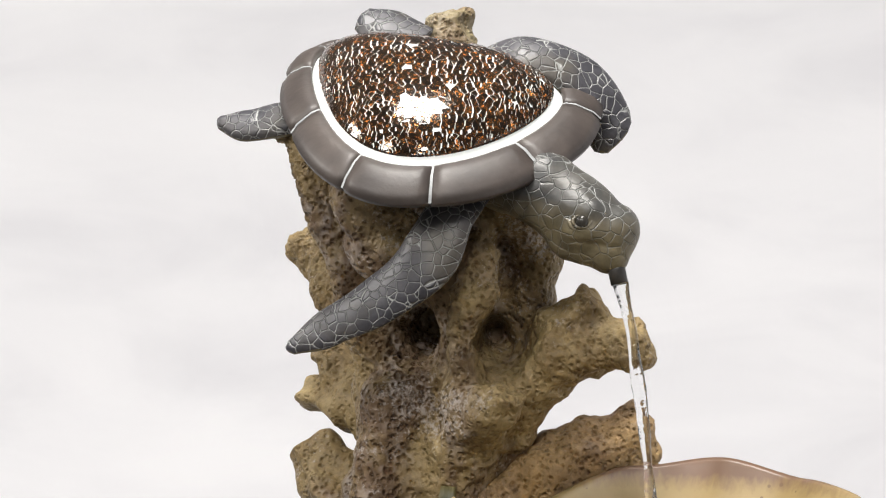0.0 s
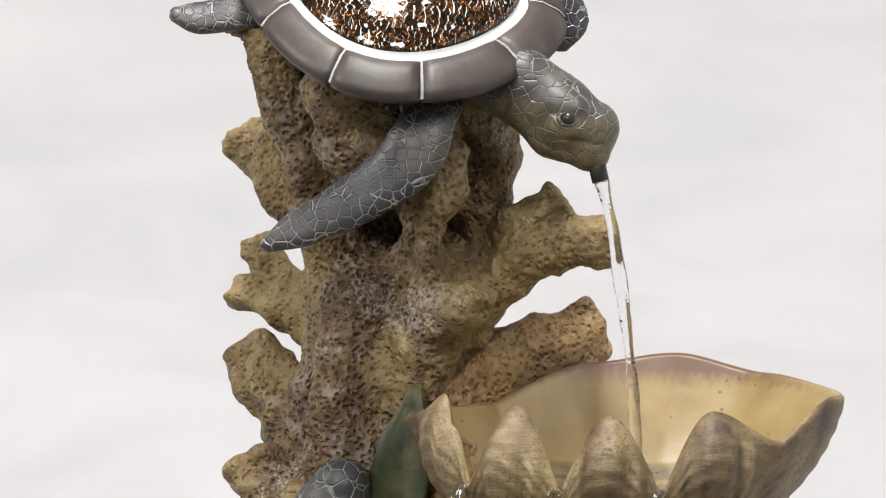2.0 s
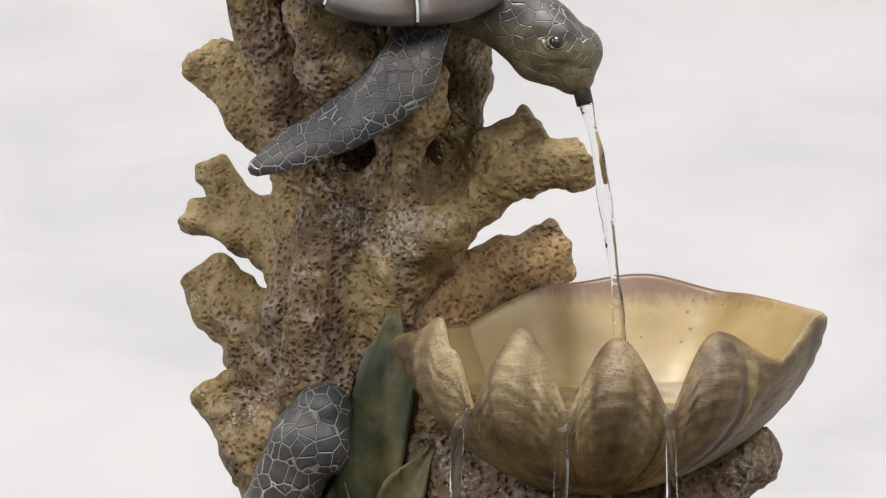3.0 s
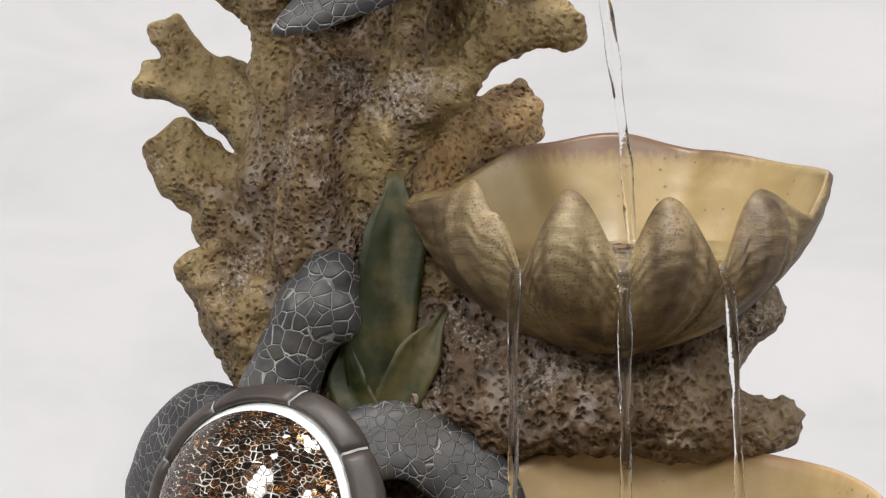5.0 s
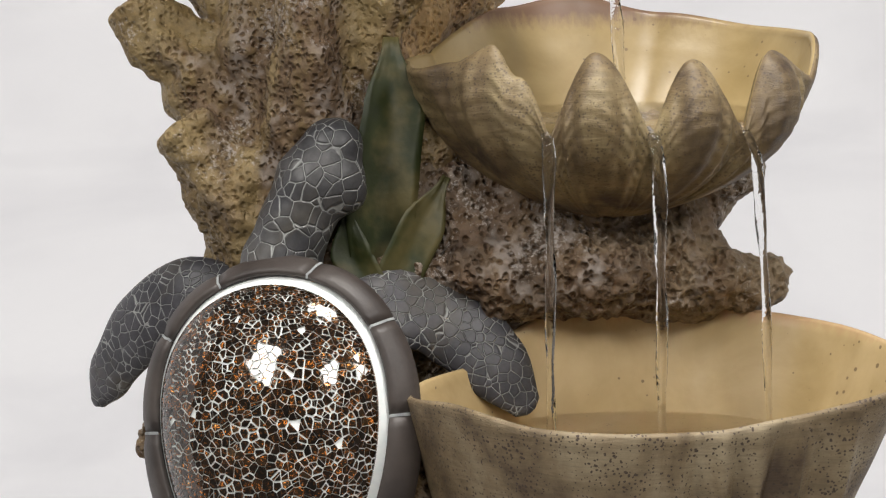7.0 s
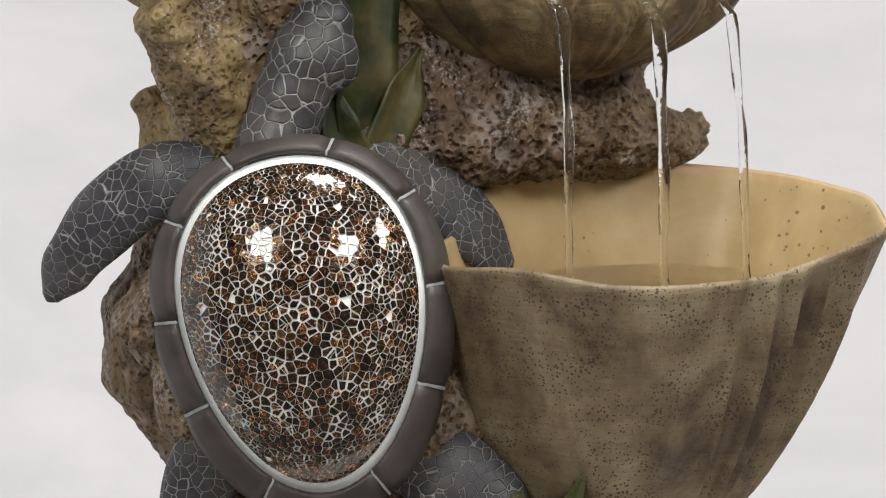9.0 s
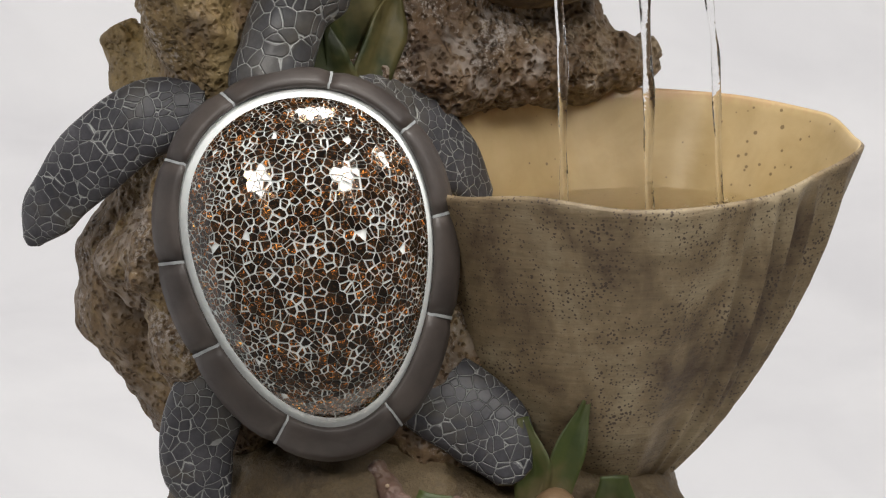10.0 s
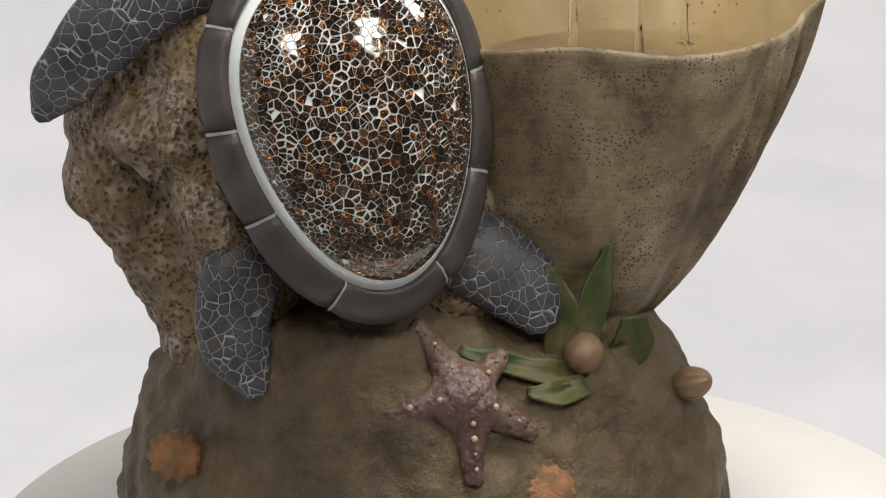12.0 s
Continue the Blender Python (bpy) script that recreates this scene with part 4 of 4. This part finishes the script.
def lower_turtle():
    m = frame_of((-0.185, -0.1727, 0.4319), (-0.018, 0.279, 0.96), (-0.419, -0.874, 0.246))
    forms = egg((-0.172, -0.138, 0.432), (0.086, 0.032, 0.122), (-14, 0, -20))
    verts, faces = sculpt(forms, 0.0045, 0.03, [(0.002, 0.02)])
    turtle = part("turtle", mesh_of("turtle_body", verts, faces), BELLY, fountain, "slate sea turtle with amber mosaic shell climbing the rock")
    carapace(turtle, m, 0.1227, 0.0895, 0.043, 0.0195, 0.014, 0.147, 0.24, [-152, -115, -86, -51, -20, 18, 53, 86, 118, 156])
    mosaic(turtle, m, 0.1227, 0.0895, 0.043, 0.0044, 0.147, 8)
    forms = limb([(-0.175, -0.10, 0.555), (-0.162, -0.098, 0.59), (-0.148, -0.098, 0.618)], [0.032, 0.026, 0.028])
    forms += limb([(-0.146, -0.096, 0.62), (-0.134, -0.096, 0.645)], [0.030, 0.024])
    forms += limb([(-0.126, -0.104, 0.622), (-0.124, -0.104, 0.612)], [0.016, 0.016])
    head(turtle, forms, [((-0.1225, -0.1185, 0.6235), 0.0030, (0.6, -0.78, 0.1))], (), SKIN_HEAD)
    flipper(turtle, [(-0.21, -0.06, 0.525), (-0.25, -0.045, 0.525), (-0.285, -0.02, 0.495), (-0.31, 0.005, 0.455), (-0.323, 0.02, 0.424)], [0.024, 0.03, 0.03, 0.023, 0.007], 0.011, (-0.5, -0.8, 0.3))
    flipper(turtle, [(-0.12, -0.12, 0.515), (-0.075, -0.105, 0.52), (-0.04, -0.1, 0.505), (-0.01, -0.107, 0.475), (0.018, -0.113, 0.437)], [0.03, 0.034, 0.036, 0.030, 0.012], 0.010, (0.1, -0.85, 0.5))
    flipper(turtle, [(-0.225, -0.105, 0.34), (-0.245, -0.105, 0.30), (-0.252, -0.108, 0.265), (-0.243, -0.125, 0.22)], [0.028, 0.030, 0.028, 0.010], 0.011, (-0.55, -0.75, 0.2))
    flipper(turtle, [(-0.11, -0.18, 0.325), (-0.085, -0.2, 0.312), (-0.062, -0.225, 0.288), (-0.053, -0.25, 0.252)], [0.03, 0.036, 0.034, 0.014], 0.012, (-0.5, -0.6, 0.5))


lower_turtle()


# ---- small things cast on the rock ----
def leaf(line, widths, out, paint=LEAF, name="leaf"):
    """A curved blade with a midrib groove."""
    bm = bmesh.new()
    pts = [Vector(p) for p in line]
    face = Vector(out).normalized()
    widths = [w * (0.78 if paint == LEAF_BRIGHT else 1) for w in widths]
    rings, fine, across = [], 6, 8
    total = (len(pts) - 1) * fine
    for i in range(total + 1):
        s = i / fine
        k = min(int(s), len(pts) - 2)
        f = s - k
        spot = pts[k].lerp(pts[k + 1], f)
        way = (pts[k + 1] - pts[k]).normalized()
        side = way.cross(face).normalized()
        w = widths[k] + (widths[k + 1] - widths[k]) * (0.5 - 0.5 * math.cos(math.pi * f))
        top, low = [], []
        for c in range(across + 1):
            u = -1 + 2 * c / across
            wave = 0.0012 * math.sin(5 * s + 3 * u)
            h = 0.28 * w * u * u + wave + (-0.0018 if abs(u) < 0.1 else 0)
            top.append(bm.verts.new(spot + side * (u * w) + face * h))
            low.append(bm.verts.new(spot + side * (u * w * 0.96) + face * (h - 0.0045)))
        rings.append(top + low[::-1])
    n = 2 * across + 2
    for p, q in zip(rings, rings[1:]):
        for c in range(n):
            bm.faces.new((p[c], p[(c + 1) % n], q[(c + 1) % n], q[c]))
    bm.faces.new(rings[0][::-1])
    bm.faces.new(rings[-1])
    return part(name, bm, paint, fountain, "painted green leaf blade")


leaf([(-0.10, -0.085, 0.53), (-0.097, -0.085, 0.60), (-0.085, -0.075, 0.67), (-0.085, -0.062, 0.728)], [0.02, 0.028, 0.025, 0.006], (0.1, -0.95, 0.1))
leaf([(-0.088, -0.095, 0.535), (-0.066, -0.092, 0.58), (-0.044, -0.082, 0.620)], [0.018, 0.018, 0.003], (0.1, -0.95, 0.2))
leaf([(-0.10, -0.10, 0.52), (-0.12, -0.095, 0.56), (-0.123, -0.09, 0.60)], [0.016, 0.016, 0.003], (-0.1, -0.95, 0.2))
leaf([(-0.045, -0.252, 0.222), (-0.040, -0.253, 0.262), (-0.043, -0.243, 0.300)], [0.013, 0.018, 0.006], (-0.6, -0.75, 0.2), LEAF_BRIGHT)
leaf([(-0.034, -0.262, 0.225), (-0.017, -0.267, 0.272), (0.001, -0.269, 0.317)], [0.016, 0.016, 0.004], (-0.6, -0.75, 0.2), LEAF_BRIGHT)
leaf([(-0.034, -0.27, 0.214), (-0.064, -0.2665, 0.2225), (-0.0975, -0.2505, 0.2355), (-0.1275, -0.2235, 0.2495)], [0.012, 0.014, 0.012, 0.006], (-0.4, -0.62, 0.7), LEAF_BRIGHT)
leaf([(-0.04, -0.279, 0.211), (-0.070, -0.277, 0.212), (-0.096, -0.266, 0.2165)], [0.012, 0.014, 0.006], (-0.4, -0.66, 0.66), LEAF_BRIGHT)
leaf([(0.010, -0.268, 0.205), (0.020, -0.279, 0.228), (0.016, -0.282, 0.252)], [0.016, 0.021, 0.014], (-0.62, -0.75, 0.2), LEAF_BRIGHT)


def starfish():
    n = Vector((-0.45, -0.72, 0.52)).normalized()
    m = frame_of((-0.1425, -0.2395, 0.2205), (0, 0, 1), n)
    forms, beads = [], []
    for bearing, length in ((-24, 0.062), (52, 0.044), (122, 0.058), (180, 0.06), (264, 0.057)):
        a = radians(bearing)
        tip = m @ Vector((math.cos(a) * length, math.sin(a) * length, -0.006))
        forms += limb([tuple(m.translation), tuple(tip)], [0.017, 0.0075])
        for j in range(5):
            r = 0.012 + 0.011 * j
            if r < length and (bearing == 180 or (j * 3 + bearing) % 2):
                beads.append(m @ Vector((math.cos(a) * r, math.sin(a) * r, 0.0165 - 0.003 * j)))
    beads.append(m @ Vector((0, 0, 0.0165)))
    verts, faces = sculpt(forms, 0.0018, 0.012, [(0.0016, 0.007), (0.0008, 0.003)])
    star = part("starfish", mesh_of("starfish", verts, faces), STAR, fountain, "maroon starfish with pale beads")
    for k, spot in enumerate(beads):
        bm = bmesh.new()
        bmesh.ops.create_icosphere(bm, subdivisions=1, radius=0.0014 + 0.0005 * (k * 5 % 4), matrix=Matrix.Translation(spot))
        part("bead", bm, BEAD, star)


starfish()


def cast_shell(name, spot, radii, turn, mat, ribs, deep, label):
    bm = bmesh.new()
    bmesh.ops.create_uvsphere(bm, u_segments=40, v_segments=20, radius=1)
    for v in bm.verts:
        a = math.atan2(v.co.y, v.co.x)
        v.co *= 1 + deep * (2 * abs(math.cos(ribs * a / 2)) ** 0.7 - 1) * (1 - abs(v.co.z))
        v.co = Vector((v.co.x * radii[0], v.co.y * radii[1], v.co.z * radii[2]))
    bm.transform(Matrix.Translation(spot) @ Euler([radians(d) for d in turn]).to_matrix().to_4x4())
    part(name, bm, mat, fountain, label)


cast_shell("pebble_shell", (-0.031, -0.268, 0.231), (0.0215, 0.016, 0.0165), (20, 10, 30), PEBBLE, 9, 0.035, "smooth brown cockle shell")
cast_shell("snail_shell", (0.054, -0.314, 0.193), (0.013, 0.012, 0.017), (70, 30, 20), PEBBLE, 9, 0.16, "small ribbed whelk shell")
cast_shell("fan_shell", (-0.266, -0.056, 0.160), (0.020, 0.018, 0.013), (58, 20, -40), ORANGE, 11, 0.2, "small orange fan shell")
cast_shell("fan_shell", (-0.105, -0.293, 0.147), (0.021, 0.018, 0.010), (52, -8, -25), ORANGE, 13, 0.16, "small orange fan shell")


# ---- water ----
def stream(line, radii, seed, label):
    rng = random.Random(seed)
    pts = [Vector(p) for p in line]
    bm = bmesh.new()
    rings, fine, total = [], 24, (len(pts) - 1) * 24
    a0, b0 = rng.uniform(0, 6), rng.uniform(0, 6)
    for i in range(total + 1):
        s = i / fine
        k = min(int(s), len(pts) - 2)
        f = s - k
        spot = pts[k].lerp(pts[k + 1], f)
        r = radii[k] + (radii[k + 1] - radii[k]) * f
        z = spot.z
        wob = Vector((0.0004 * math.sin(z * 60 + a0), 0.0004 * math.sin(z * 75 + b0), 0)) * min(1, s)
        ring = []
        for c in range(14):
            a = 2 * math.pi * c / 14 + z * 25
            q = r * (1 + 0.2 * math.cos(2 * a + z * 60 + a0) + 0.07 * math.sin(z * 150 + b0))
            ring.append(bm.verts.new(spot + wob + Vector((q * math.cos(a), q * math.sin(a), 0))))
        rings.append(ring)
    for p, q in zip(rings, rings[1:]):
        for c in range(14):
            bm.faces.new((p[c], p[(c + 1) % 14], q[(c + 1) % 14], q[c]))
    bm.faces.new(rings[0][::-1])
    bm.faces.new(rings[-1])
    tagged(part("water_stream", bm, STREAM), label, "water", "falling streams")


stream([(0.0725, -0.049, 0.893), (0.0815, -0.047, 0.855), (0.090, -0.045, 0.80), (0.097, -0.044, 0.74), (0.1025, -0.043, 0.67)], [0.0058, 0.0050, 0.0046, 0.0043, 0.0042], 1, "clear water falling from the turtle's spout into the clam")
stream([(0.018, -0.168, 0.6655), (0.018, -0.192, 0.66), (0.018, -0.202, 0.645), (0.018, -0.21, 0.56), (0.018, -0.214, 0.425)], [0.002, 0.0042, 0.0042, 0.0036, 0.003], 2, "clear water falling from the clam's lip into the scallop")
stream([(0.098, -0.168, 0.6655), (0.098, -0.192, 0.66), (0.099, -0.204, 0.645), (0.1, -0.213, 0.56), (0.101, -0.218, 0.425)], [0.002, 0.005, 0.005, 0.0042, 0.0034], 3, "clear water falling from the clam's lip into the scallop")
stream([(0.172, -0.153, 0.6655), (0.172, -0.177, 0.66), (0.176, -0.188, 0.645), (0.181, -0.2, 0.56), (0.186, -0.206, 0.425)], [0.002, 0.0042, 0.004, 0.0034, 0.0028], 4, "clear water falling from the clam's lip into the scallop")


def pool(centre, rx, ry, z, splash, label):
    bm = bmesh.new()
    count, rows = 64, 26
    rings = []
    for j in range(1, rows + 1):
        ring = []
        for k in range(count):
            a = 2 * math.pi * k / count
            x, y = centre[0] + rx * j / rows * math.cos(a), centre[1] + ry * j / rows * math.sin(a)
            h = 0
            for sx, sy in splash:
                d = math.hypot(x - sx, y - sy)
                h += 0.006 * math.cos(d * 420) * math.exp(-d * 38)
            ring.append(bm.verts.new((x, y, z + h)))
        rings.append(ring)
    bm.faces.new(rings[0])
    for low, high in zip(rings, rings[1:]):
        for k in range(count):
            bm.faces.new((low[k], high[k], high[(k + 1) % count], low[(k + 1) % count]))
    tagged(part("pool_water", bm, POOL), label, "water")


pool((0.095, -0.045), 0.125, 0.112, 0.665, [(0.098, -0.046)], "clear rippling water in the clam basin")
pool((0.09, -0.205), 0.135, 0.115, 0.43, [(0.018, -0.214), (0.101, -0.218), (0.186, -0.206)], "clear rippling water in the scallop basin")
